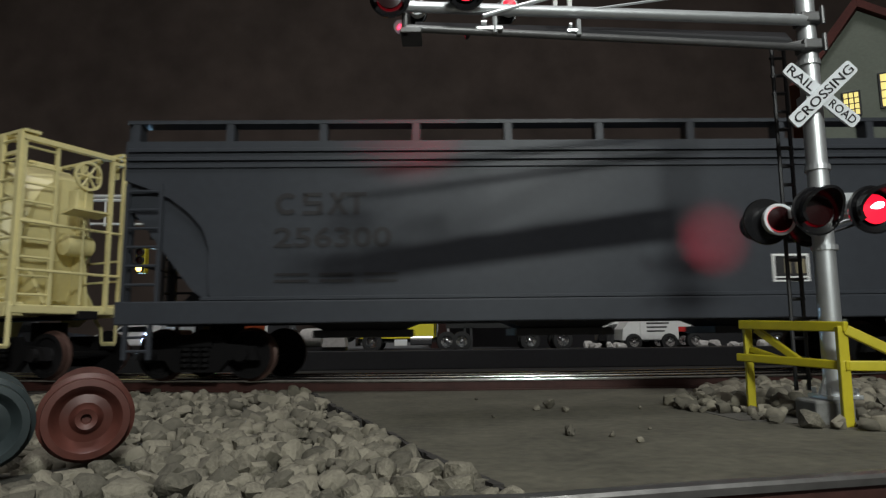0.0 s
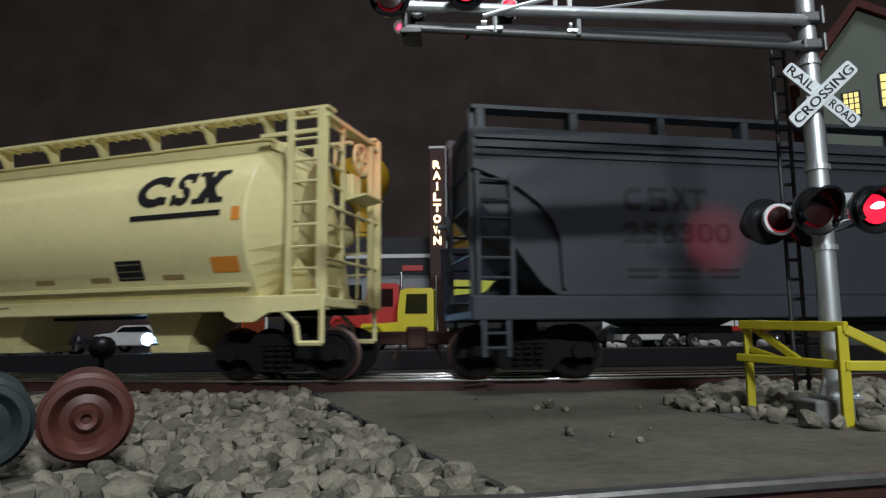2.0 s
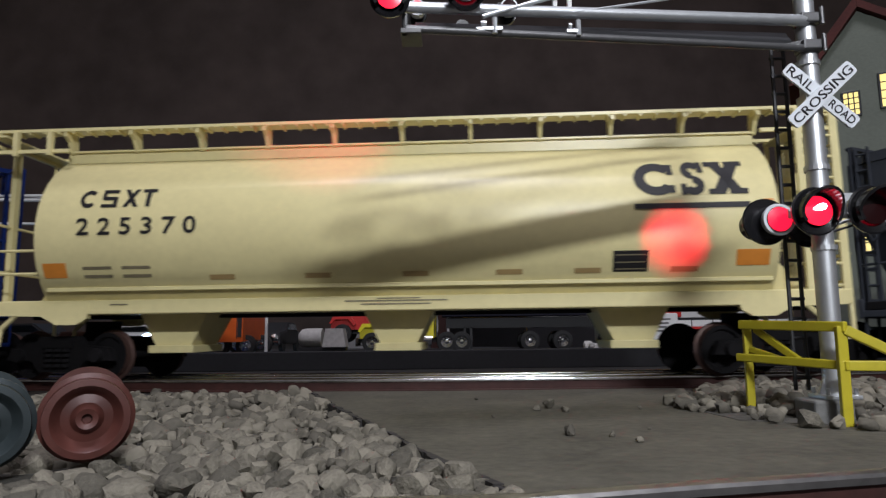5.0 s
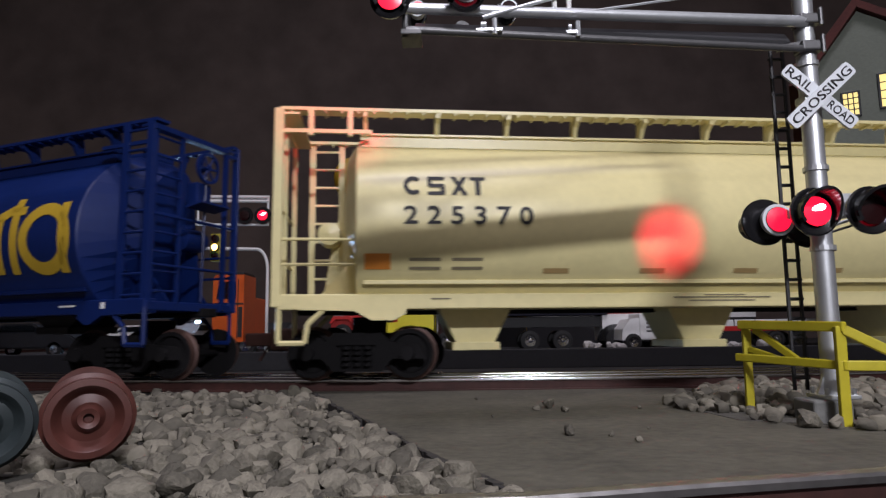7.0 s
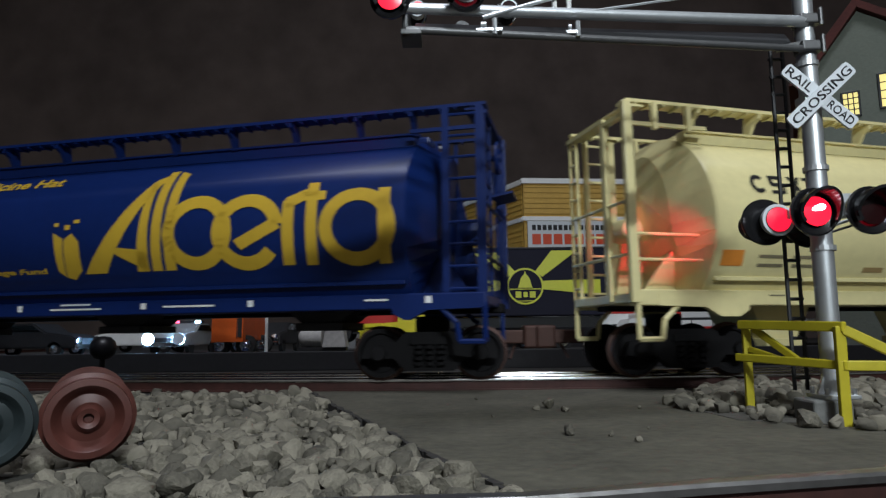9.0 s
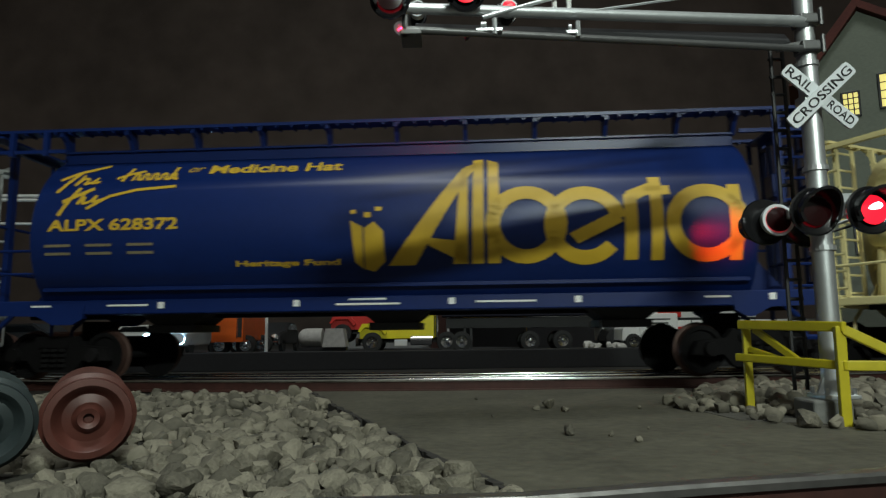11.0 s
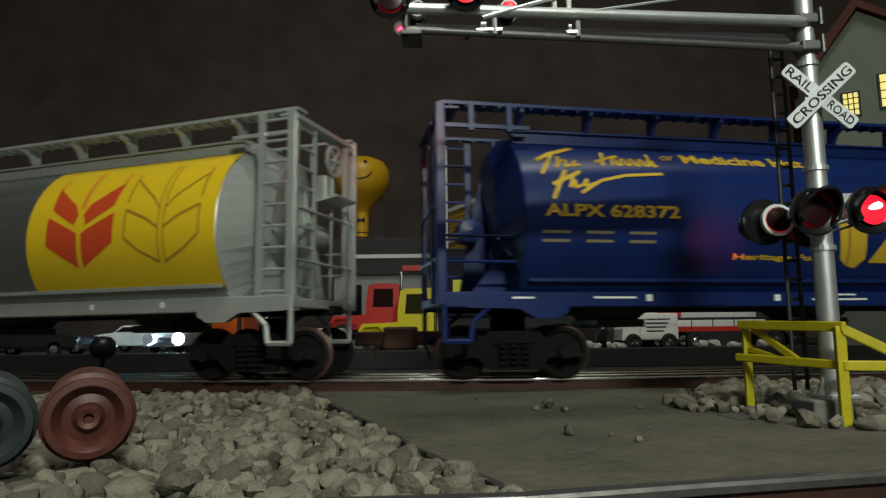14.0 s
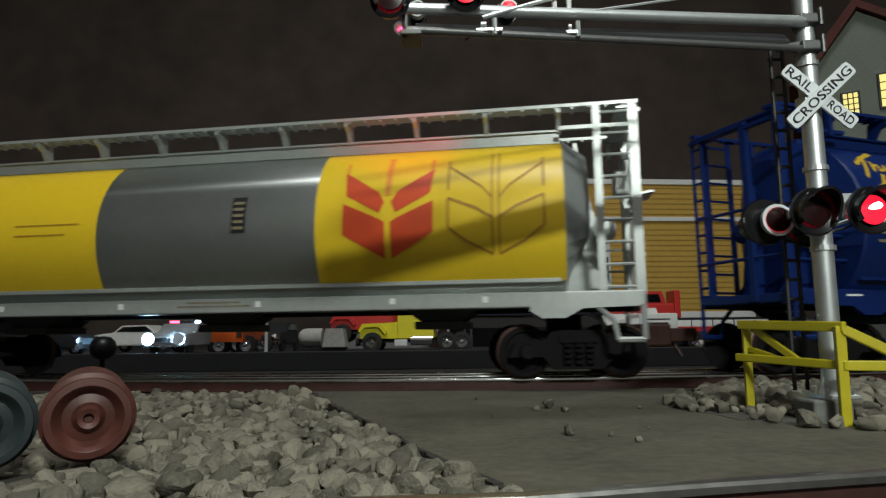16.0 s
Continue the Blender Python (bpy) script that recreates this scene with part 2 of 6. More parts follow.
def onto(bm, width, off=0.02, step=0.2):
    """Lays a flat mesh on the near side of a car whose half width at height z is width(z)."""
    z = 0.0
    while z < 12:
        z += step
        bmesh.ops.bisect_plane(bm, geom=list(bm.verts) + list(bm.edges) + list(bm.faces), plane_co=(0, 0, z), plane_no=(0, 0, 1))
    for v in bm.verts:
        v.co.y = -width(v.co.z) - off
    bmesh.ops.triangulate(bm, faces=bm.faces)
    for f in bm.faces:
        f.normal_update()
        if f.normal.y > 0:
            f.normal_flip()
    return bm


def proud(bm, off=0.03):
    """Gives flat letters or shapes a thickness towards -y."""
    got = bmesh.ops.extrude_face_region(bm, geom=list(bm.faces))
    bmesh.ops.translate(bm, vec=(0, -off, 0), verts=[v for v in got["geom"] if isinstance(v, bmesh.types.BMVert)])
    bmesh.ops.recalc_face_normals(bm, faces=bm.faces)
    return bm


# ---- the setting ----
def structure(name, bm, material, label, category):
    return tagged(part(name, bm, material), label, category, kind="structure")


structure("ground", boxbm(-200, 200, -150, 190, -2.0, -0.45), "ground", "dark earth-covered layout table top", "ground")
structure("wall_north", boxbm(-200, 200, 190, 200, -60, 200), "wall", "dim brown-grey room wall behind the layout", "wall")
structure("wall_panel_north", boxbm(-49, 199, 189.2, 189.99, -60, 199), "wall", "dim brown-grey wall board with an upright joint", "wall")
# never in view: kept pale so that it throws fill on the cars
structure("wall_south", boxbm(-200, 200, -160, -150, -60, 200), "pale", "unseen pale room wall behind the camera, added to bounce fill light", "wall")
structure("wall_east", boxbm(200, 210, -160, 200, -60, 200), "wall", "dim brown-grey room wall", "wall")
structure("wall_west", boxbm(-210, -200, -160, 200, -60, 200), "wall", "dim brown-grey room wall", "wall")
structure("ceiling", boxbm(-210, 210, -160, 200, 200, 206), "wall", "dim room ceiling", "ceiling")

# track: an arc whose middle lies beyond it
ARC_X, ARC_R = 2.89, 71.65
ARC_Y = 26.52 + 70.78
BODY_R = 70.78         # a car's middle runs a little inside the rails


def arc(radius, th, z=0.0):
    return Vector((ARC_X + radius * math.sin(th), ARC_Y - radius * math.cos(th), z))


def arc_band(bm, r0, r1, z0, z1, th0, th1, n=120, slot=0, top_slot=None):
    rows = []
    for i in range(n + 1):
        th = th0 + (th1 - th0) * i / n
        rows.append([bm.verts.new(arc(r, th, z)) for r, z in ((r0, z0), (r1, z0), (r1, z1), (r0, z1))])
    for a, b in zip(rows, rows[1:]):
        for k in range(4):
            f = bm.faces.new((a[k], a[(k + 1) % 4], b[(k + 1) % 4], b[k]))
            f.material_index = top_slot if (k == 2 and top_slot is not None) else slot
    bm.faces.new(rows[0]), bm.faces.new(rows[-1][::-1])
    bmesh.ops.recalc_face_normals(bm, faces=bm.faces)
    return bm


def arc_sweep(bm, radius, z0, profile, th0, th1, n=150):
    rows = []
    for i in range(n + 1):
        th = th0 + (th1 - th0) * i / n
        rows.append([bm.verts.new(arc(radius + r, th, z0 + z)) for r, z in profile])
    k = len(profile)
    for a, b in zip(rows, rows[1:]):
        for i in range(k):
            bm.faces.new((a[i], a[(i + 1) % k], b[(i + 1) % k], b[i]))
    bm.faces.new(rows[0]), bm.faces.new(rows[-1][::-1])
    bmesh.ops.recalc_face_normals(bm, faces=bm.faces)
    return bm


HEAD = [(-0.12, -0.14), (-0.13, -0.08), (-0.115, -0.035), (-0.08, -0.008), (0.0, 0.0), (0.08, -0.008), (0.115, -0.035), (0.13, -0.08), (0.12, -0.14)]
SPAN = (-1.8, 1.75)
track = thing("railway_track", "curved three-rail track with rusty webs and polished rail heads", "track", kind="structure")
part("roadbed", arc_band(bmesh.new(), ARC_R - 3.4, ARC_R + 2.7, -0.5, -0.1, *SPAN), "bed", track)
for side in (-1.6, 0.0, 1.6):
    bm = bmesh.new()
    arc_band(bm, ARC_R + side - 0.05, ARC_R + side + 0.05, 0.02, RAIL - 0.12, *SPAN)
    arc_band(bm, ARC_R + side - 0.2, ARC_R + side + 0.2, -0.04, 0.04, *SPAN)
    rail = part("rail", bm, "railside", track)
    part("rail_head", arc_sweep(bmesh.new(), ARC_R + side, RAIL, HEAD, *SPAN), "railtop", rail, "polished rounded rail head", smooth=True)
tie_mesh = None
for i in range(-66, 66):
    th = i * 1.9 / ARC_R
    if tie_mesh is None:
        tie = part("tie", boxbm(-0.42, 0.42, -2.45, 2.4, -0.26, -0.03, 0.03), "tie", track)
        tie_mesh = tie.data
    else:
        tie = new("tie", tie_mesh)
        tie.parent = track
    p = arc(ARC_R, th)
    tie.matrix_basis = at(p.x, p.y, 0.0, 0, 0, math.degrees(th))

# a second track close to the camera: only its far rail shows
near_track = thing("foreground_track", "dull scratched rail of a second track in the foreground", "track", kind="structure")
line = [(-14.0, 6.05), (-6.0, 6.3), (-1.3, 6.55), (0.8, 6.68), (2.86, 7.16), (5.1, 7.62), (8.0, 8.6), (12.0, 10.2)]


def line_sweep(profile):
    """A profile of (sideways, up) drawn along the near rail's line."""
    bm = bmesh.new()
    rows = [[bm.verts.new((x, y + d, z)) for d, z in profile] for x, y in line]
    k = len(profile)
    for p, q in zip(rows, rows[1:]):
        for i in range(k):
            bm.faces.new((p[i], p[(i + 1) % k], q[(i + 1) % k], q[i]))
    bm.faces.new(rows[0]), bm.faces.new(rows[-1][::-1])
    bmesh.ops.recalc_face_normals(bm, faces=bm.faces)
    return bm


near_rail = part("rail", line_sweep([(-0.05, 0.03), (0.05, 0.03), (0.05, RAIL - 0.12), (-0.05, RAIL - 0.12)]), "railside", near_track)
part("rail_head", line_sweep([(-0.12, RAIL - 0.13), (0.12, RAIL - 0.13), (0.13, RAIL - 0.05), (0.1, RAIL - 0.01), (0.0, RAIL), (-0.1, RAIL - 0.01), (-0.13, RAIL - 0.05)]), "dullrail", near_rail, "dull scratched rail head")
part("rail_foot", line_sweep([(-0.2, -0.04), (0.2, -0.04), (0.2, 0.03), (-0.2, 0.03)]), "railside", near_rail)

# the road board over the crossing
road = [(-5.0, 24.35), (-3.2, 19.2), (-1.04, 13.68), (-0.08, 10.93), (0.95, 8.75), (2.9, 7.75), (5.1, 8.1), (9.5, 9.8), (16, 12.2), (17, 15.0), (9.0, 14.6), (8.6, 24.0)]
bm = prismbm(road, -0.4, 0.0, "z")
structure("road", bm, "road", "dusty grey road board across the rails with worn edges", "road")
random.seed(4)
bm = bmesh.new()
for (xa, ya), (xb, yb) in zip(road[:4], road[1:5]):
    n = max(3, int(math.hypot(xb - xa, yb - ya) / 0.35))
    for i in range(n):
        t, u = i / n, (i + 1) / n
        w = random.uniform(0.07, 0.16)
        prism(bm, [(xa + (xb - xa) * t - w, ya + (yb - ya) * t), (xa + (xb - xa) * u - w, ya + (yb - ya) * u), (xa + (xb - xa) * u + 0.03, ya + (yb - ya) * u), (xa + (xb - xa) * t + 0.03, ya + (yb - ya) * t)], -0.3, random.uniform(-0.02, 0.035), "z")
structure("road_edge", bm, "edge", "dark crumbling edge of the road board", "edge")
# the road between the rails
structure("crossing_board", arc_band(bmesh.new(), ARC_R - 1.25, ARC_R - 0.3, 0.0, 0.3, -0.11, 0.11, 20), "edge", "dark crossing board between the rails", "board")
structure("retaining_wall", boxbm(-44, 44, 46.5, 47.3, -0.45, 0.93, 0.06), "dark", "low dark retaining wall before the street", "wall")
structure("far_road", boxbm(-51, 51, 52, 80, -0.44, 0.4, 0.05), "asphalt", "dark asphalt street behind the track", "road")


# ---- freight cars ----
def bulge(z):
    """Half width of a round-sided hopper car at height z above the rails."""
    return 0.53 + math.sqrt(max(0.0, 12.96 - (z - 5.6) ** 2))


def plain_side(z):
    return 3.33


def ladder(bm, x0, x1, y, z0, z1, n, r=0.1):
    for x in (x0, x1):
        box(bm, x - r, x + r, y - 0.07, y + 0.07, z0, z1)
    for i in range(n):
        z = z0 + (z1 - z0) * (i + 0.6) / n
        rod(bm, (x0, y, z), (x1, y, z), 0.055, seg=6)
    return bm


def cross_ladder(bm, x, y0, y1, z0, z1, n, r=0.1):
    for y in (y0, y1):
        box(bm, x - 0.07, x + 0.07, y - r, y + r, z0, z1)
    for i in range(n):
        z = z0 + (z1 - z0) * (i + 0.6) / n
        rod(bm, (x, y0, z), (x, y1, z), 0.055, seg=6)
    return bm


def wheelset_bm():
    bm = bmesh.new()
    rod(bm, (0, -1.6, 0), (0, 1.6, 0), 0.14, seg=8, slot=0)
    for s in (-1, 1):
        lathe(bm, [(0.12, s * 1.78), (0.3, s * 1.8), (0.36, s * 1.7), (0.68, s * 1.68), (0.74, s * 1.8), (0.9, s * 1.8), (0.92, s * 1.55), (1.02, s * 1.5), (1.02, s * 1.42), (0.1, s * 1.42)],
              seg=22, slots=[0, 0, 0, 0, 0, 1, 1, 1, 0, 0])
    return bm


def make_truck(car, u, yaw):
    truck = part("truck", truck_bm(), "truck", car, "dark cast sideframes with springs and bearing caps", m=at(u, 0, 0, 0, 0, yaw))
    sets = []
    for x in (-1.85, 1.85):
        w = part("wheelset", wheelset_bm(), ["truck", "treadrust"], truck, "dark wheels with rusty worn treads", smooth=True, m=at(x, 0, 0.93))
        sets.append((w, x))
    return sets


def truck_bm():
    bm = bmesh.new()
    for s in (-1, 1):
        y0, y1 = sorted((s * 2.0, s * 2.3))
        prism(bm, [(-2.5, 0.75), (-2.3, 1.25), (-1.2, 1.35), (-0.9, 1.7), (0.9, 1.7), (1.2, 1.35), (2.3, 1.25), (2.5, 0.75), (1.3, 0.75), (0.9, 0.3), (-0.9, 0.3), (-1.3, 0.75)], y0, y1, "y")
        for x in (-1.85, 1.85):
            rod(bm, (x, s * 2.2, 0.95), (x, s * 2.5, 0.95), 0.3, 0.26, seg=12)
        for x in (-0.4, 0.0, 0.4):
            for k in range(4):
                rod(bm, (x, s * 2.34, 0.5 + k * 0.2), (x, s * 2.34, 0.62 + k * 0.2), 0.17, seg=8)
        box(bm, -0.7, 0.7, min(s * 2.28, s * 2.42), max(s * 2.28, s * 2.42), 1.25, 1.5)
    box(bm, -0.6, 0.6, -2.0, 2.0, 0.7, 1.5)
    box(bm, -1.3, -1.1, -1.3, 1.3, 0.8, 1.0)
    box(bm, 1.1, 1.3, -1.3, 1.3, 0.8, 1.0)
    rod(bm, (0, 0, 1.4), (0, 0, 2.3), 0.7, seg=14)
    return bm


def brake_wheel(bm, x, y, z, r):
    lathe(bm, [(r - 0.07, -0.06), (r + 0.05, -0.06), (r + 0.05, 0.06), (r - 0.07, 0.06), (r - 0.07, -0.06)], (x, y, z), "x", 20, cap=False)
    for i in range(6):
        a = i * math.pi / 3
        rod(bm, (x, y, z), (x, y + r * math.cos(a), z + r * math.sin(a)), 0.05, seg=6)
    rod(bm, (x - 0.4, y, z), (x + 0.1, y, z), 0.12, seg=8)
    return bm


def under_gear(car, paint):
    """Trucks, couplers, centre sill and the discharge chutes."""
    part("centre_sill", boxbm(-16.2, 16.2, -0.6, 0.6, 2.4, 2.75, 0.04), "truck", car)
    sets = make_truck(car, -13.4, math.degrees(-13.4 / BODY_R)) + make_truck(car, 13.3, math.degrees(13.3 / BODY_R))
    for s in (-1, 1):
        bm = bmesh.new()
        box(bm, min(s * 15.6, s * 17.0), max(s * 15.6, s * 17.0), -0.42, 0.42, 1.15, 1.75, 0.06)
        box(bm, min(s * 16.9, s * 17.75), max(s * 16.9, s * 17.75), -0.65, 0.5, 0.95, 1.95, 0.1)
        rod(bm, (s * 16.6, 0, 1.2), (s * 16.3, -0.3, 0.5), 0.07, seg=6)
        part("coupler", bm, "coupler", car, "brown cast knuckle coupler", m=at(0, 0, 0, 0, 0, math.degrees(s * 16 / BODY_R)))
    return sets


def chute_bm(x, w, top, deep, half=2.3):
    bm = bmesh.new()
    ring = [[(x - w, -half, top), (x + w, -half, top), (x + w, half, top), (x - w, half, top)],
            [(x - w * 0.5, -half * 0.95, deep), (x + w * 0.5, -half * 0.95, deep), (x + w * 0.5, half * 0.95, deep), (x - w * 0.5, half * 0.95, deep)]]
    vs = [[bm.verts.new(p) for p in r] for r in ring]
    for i in range(4):
        bm.faces.new((vs[0][i], vs[0][(i + 1) % 4], vs[1][(i + 1) % 4], vs[1][i]))
    bm.faces.new(vs[0]), bm.faces.new(vs[1])
    bmesh.ops.recalc_face_normals(bm, faces=bm.faces)
    box(bm, x - w * 0.62, x + w * 0.62, -half - 0.15, half + 0.15, deep - 0.3, deep, 0.03)
    return bm


def round_hopper(name, label, paint, posts):
    """A cylindrical-sided covered hopper with open ends, ladders and a roof walk."""
    car = thing(name, label, "freight car", group="cars of the train")
    zs = [2.55, 2.9, 3.3, 3.7, 4.1, 4.6, 5.1, 5.6, 6.1, 6.6, 7.1, 7.6, 8.0, 8.4, 8.7, 8.95, 9.1, 9.18]
    outline = [(-bulge(z), z) for z in zs] + [(bulge(z), z) for z in zs[::-1]]
    bm = bmesh.new()
    loops = []
    # the ends draw in to a narrow slope sheet below
    for x, ky, low, high in ((-14.3, 0.52, 3.0, 8.6), (-13.86, 0.985, 2.55, 9.18), (-13.8, 1.0, 2.55, 9.18), (13.3, 1.0, 2.55, 9.18), (13.36, 0.985, 2.55, 9.18), (14.35, 0.5, 3.0, 8.6)):
        loops.append([bm.verts.new((x - math.copysign(1.3, x) * max(0, (5.2 - z)) / 3 * (abs(x) > 14), y * ky, low + (z - 2.55) / 6.63 * (high - low))) for y, z in outline])
    coords = [[tuple(v.co) for v in ring] for ring in loops]
    bm.free()

    def shell(rings):
        one = bmesh.new()
        vs = [[one.verts.new(c) for c in ring] for ring in rings]
        n = len(outline)
        for p, q in zip(vs, vs[1:]):
            for i in range(n):
                one.faces.new((p[i], p[(i + 1) % n], q[(i + 1) % n], q[i]))
        one.faces.new(vs[0]), one.faces.new(vs[-1])
        bmesh.ops.recalc_face_normals(one, faces=one.faces)
        return one

    part("body", shell(coords[1:5]), paint, car, smooth=True)
    for ends in (coords[:2], coords[4:]):
        part("slope_sheet", shell(ends), "frame" if paint == "silver" else paint, car)
    paint = "frame" if paint == "silver" else paint
    for s in (-1, 1):
        y0, y1 = sorted((s * 2.7, s * 3.3))
        part("side_sill", boxbm(-16.6, 16.0, y0, y1, 2.5, 3.05, 0.05), paint, car)
        y0, y1 = sorted((s * 2.9, s * 3.52))
        part("belt_rail", boxbm(-13.6, 13.2, y0, y1, 3.36, 3.52, 0.03), paint, car)
        # roof walk on posts
        y0, y1 = sorted((s * 2.55, s * 3.2))
        bm = boxbm(-16.6, 16.1, y0, y1, 9.77, 9.89)
        for x in np.arange(-16.2, 15.9, 0.6):
            box(bm, x - 0.04, x + 0.04, y0 + 0.02, y1 - 0.02, 9.69, 9.77)
        part("roof_walk", bm, paint, car)
        bm = bmesh.new()
        box(bm, -13.75, 13.3, min(s * 2.0, s * 2.5), max(s * 2.0, s * 2.5), 8.63, 9.08)
        box(bm, -13.75, 13.3, min(s * 2.0, s * 2.62), max(s * 2.0, s * 2.62), 9.04, 9.12)
        part("roof_angle", bm, paint, car)
        for x in posts:
            bm = prismbm([(s * 2.3, 9.0), (s * 2.58, 9.0), (s * 2.85, 9.45), (s * 3.15, 9.6), (s * 3.15, 9.79), (s * 2.4, 9.79)], x - 0.075, x + 0.075, "x")
            part("walk_post", bm, paint, car)
    for i in range(6):
        x = -11.2 + i * 4.48
        bm = boxbm(x - 1.7, x + 1.7, -0.8, 0.8, 9.1, 9.55, 0.1)
        for k in (-1.2, 1.2):
            box(bm, x + k - 0.1, x + k + 0.1, -0.95, 0.95, 9.53, 9.64)
        part("roof_hatch", bm, paint, car, "raised loading hatch with bars")
    for s in (-1, 1):
        end = 16.05 if s > 0 else 16.62
        x0, x1 = sorted((s * 13.2, s * end))
        part("end_platform", boxbm(x0, x1, -3.25, 3.25, 2.6, 2.95, 0.05), paint, car)
        part("end_walk", boxbm(*sorted((s * (end - 0.7), s * end)), -3.2, 3.2, 9.6, 9.68), paint, car)
        part("end_stringer", boxbm(*sorted((s * 13.3, s * end)), -3.2, -3.06, 8.92, 9.06), paint, car)
        for y in (-3.2, 3.2):
            if (y < 0) == (s > 0):
                # each side has its ladder at one end only
                bm = ladder(bmesh.new(), s * 14.62, s * 15.86, y, 2.7, 9.79, 9, 0.13)
                part("end_ladder", bm, paint, car)
            else:
                part("corner_post", boxbm(s * end - 0.17, s * end + 0.17, y - 0.12, y + 0.12, 2.6, 9.79, 0.03), paint, car)
                for z in (4.1, 5.0):
                    part("grab_bar", rodbm((s * 13.7, y, z), (s * end, y, z), 0.055, seg=6), paint, car)
                for x in (14.0, 15.4):
                    part("walk_post", boxbm(*sorted((s * x, s * (x + 0.18))), y - 0.1, y + 0.1, 8.8, 9.79), paint, car)
            # stirrup step below
            bm = pipe(bmesh.new(), [(s * (end - 1.75), y, 2.6), (s * (end - 1.1), y, 2.0), (s * (end - 1.0), y, 1.35), (s * (end - 0.1), y, 1.35), (s * (end - 0.1), y, 2.7)], 0.1, 6)
            part("stirrup_step", bm, paint, car)
            bm = prismbm([(s * 13.9, 2.9), (s * 12.0, 2.9), (s * 12.1, 2.35), (s * 12.5, 2.12), (s * 13.3, 2.12), (s * 13.9, 2.45), (s * 15.8, 2.5), (s * 15.8, 2.9)], y - 0.12, y + 0.12, "y")
            part("bolster_gusset", bm, paint, car)
        bm = bmesh.new()
        # bent corner rails round one half of the end, a ladder at the other
        xa, xb = sorted((s * (end - 0.12), s * (end + 0.1)))
        for y in (1.6, 3.15):
            box(bm, xa, xb, s * y - 0.14, s * y + 0.14, 2.7, 9.4)
        rod(bm, (s * end, -3.15, 4.3), (s * end, 3.15, 4.3), 0.065, seg=6)
        rod(bm, (s * end, -3.15, 6.2), (s * end, 3.15, 6.2), 0.065, seg=6)
        box(bm, xa, xb, *sorted((s * 1.6, s * 3.2)), 9.28, 9.42)
        box(bm, xa, xb, *sorted((s * -3.2, s * 1.7)), 9.44, 9.58)
        part("end_frame", bm, paint, car)
        part("end_ladder", cross_ladder(bmesh.new(), s * (end - 0.05), *sorted((s * -3.1, s * -1.8)), 2.9, 9.5, 9, 0.07), paint, car)
        for y in (-1.5, 1.5):
            bm = prismbm([(s * 13.0, 2.9), (s * 15.4, 2.9), (s * 13.3, 5.4)], y - 0.08, y + 0.08, "y")
            part("gusset_plate", bm, paint, car)
        part("centre_post", prismbm([(s * 14.2, 2.9), (s * 15.3, 2.9), (s * 14.9, 5.5), (s * 14.1, 8.8)], 0.6, 0.9, "y"), paint, car)
        part("air_tank", lathebm([(0.01, -1.0), (0.45, -0.9), (0.5, 0), (0.45, 0.9), (0.01, 1.0)], (s * 15.0, 0.2, 5.6), "y", 14), paint, car, smooth=True)
    part("brake_wheel", brake_wheel(bmesh.new(), 16.15, -0.5, 8.5, 0.6), paint, car, "spoked brake wheel")
    bm = boxbm(15.4, 16.0, -0.9, -0.1, 6.9, 7.9, 0.08)
    rod(bm, (16.05, -0.5, 8.5), (16.0, -0.5, 3.0), 0.05, seg=6)
    part("brake_gear", bm, paint, car)
    part("brake_step", prismbm([(16.0, 6.7), (16.8, 6.85), (16.8, 6.93), (16.0, 6.8)], -1.5, 0.3, "y"), paint, car)
    for x in (-9.4, -0.4, 8.6):
        if paint == "tan":
            part("discharge_chute", chute_bm(x, 1.45, 2.7, 1.3, 1.9), paint, car)
        else:
            # deep shade under the car is put into this dark chute colour
            part("discharge_chute", chute_bm(x, 1.6, 2.7, 2.1, 1.6), "dark", car)
    return car, under_gear(car, paint)


def narrow(car):
    """Draw the far side of a finished car body in; the near side stays."""
    for ob in car.children:
        if ob.name.split(".")[0] not in ("truck", "coupler"):
            for v in ob.data.vertices:
                if v.co.y > 0:
                    v.co.y *= 0.4


def letters(car, bm, material, width=bulge, off=0.02, label=""):
    return part("lettering", onto(bm, width, off), material, car, label, smooth=True)


def polys(car, name, shape, material, width=bulge, off=0.02, label=""):
    return part(name, onto(flat(shape), width, off), material, car, label, smooth=True)


def marks(car, name, shapes, material, width=bulge, off=0.02, label=""):
    """Like polys, each shape a part of its own."""
    for shape in shapes:
        polys(car, name, [shape], material, width, off, label)


POSTS = [-13.55 + 2.685 * i for i in range(11)]
TRAIN = []

# leading car: grey, flat-sided
grey = thing("covered_hopper", "grey flat-sided covered hopper car with dark end cutouts", "freight car", group="cars of the train")
body = [(-12.2, 2.3), (12.2, 2.3), (13.6, 3.3), (15.9, 6.4), (15.95, 8.9), (-15.95, 8.9), (-15.9, 6.4), (-13.6, 3.3)]
part("body", prismbm(body, -3.1, 3.1, "y"), "grey", grey)
cut = [(12.75, 2.9), (12.95, 3.2), (13.0, 4.2), (13.0, 4.9), (13.25, 5.6), (13.75, 6.2), (14.45, 6.75), (15.3, 7.15), (16.1, 7.45), (16.1, 8.95)]
sheet = cut + [(-x, z) for x, z in cut[::-1]]
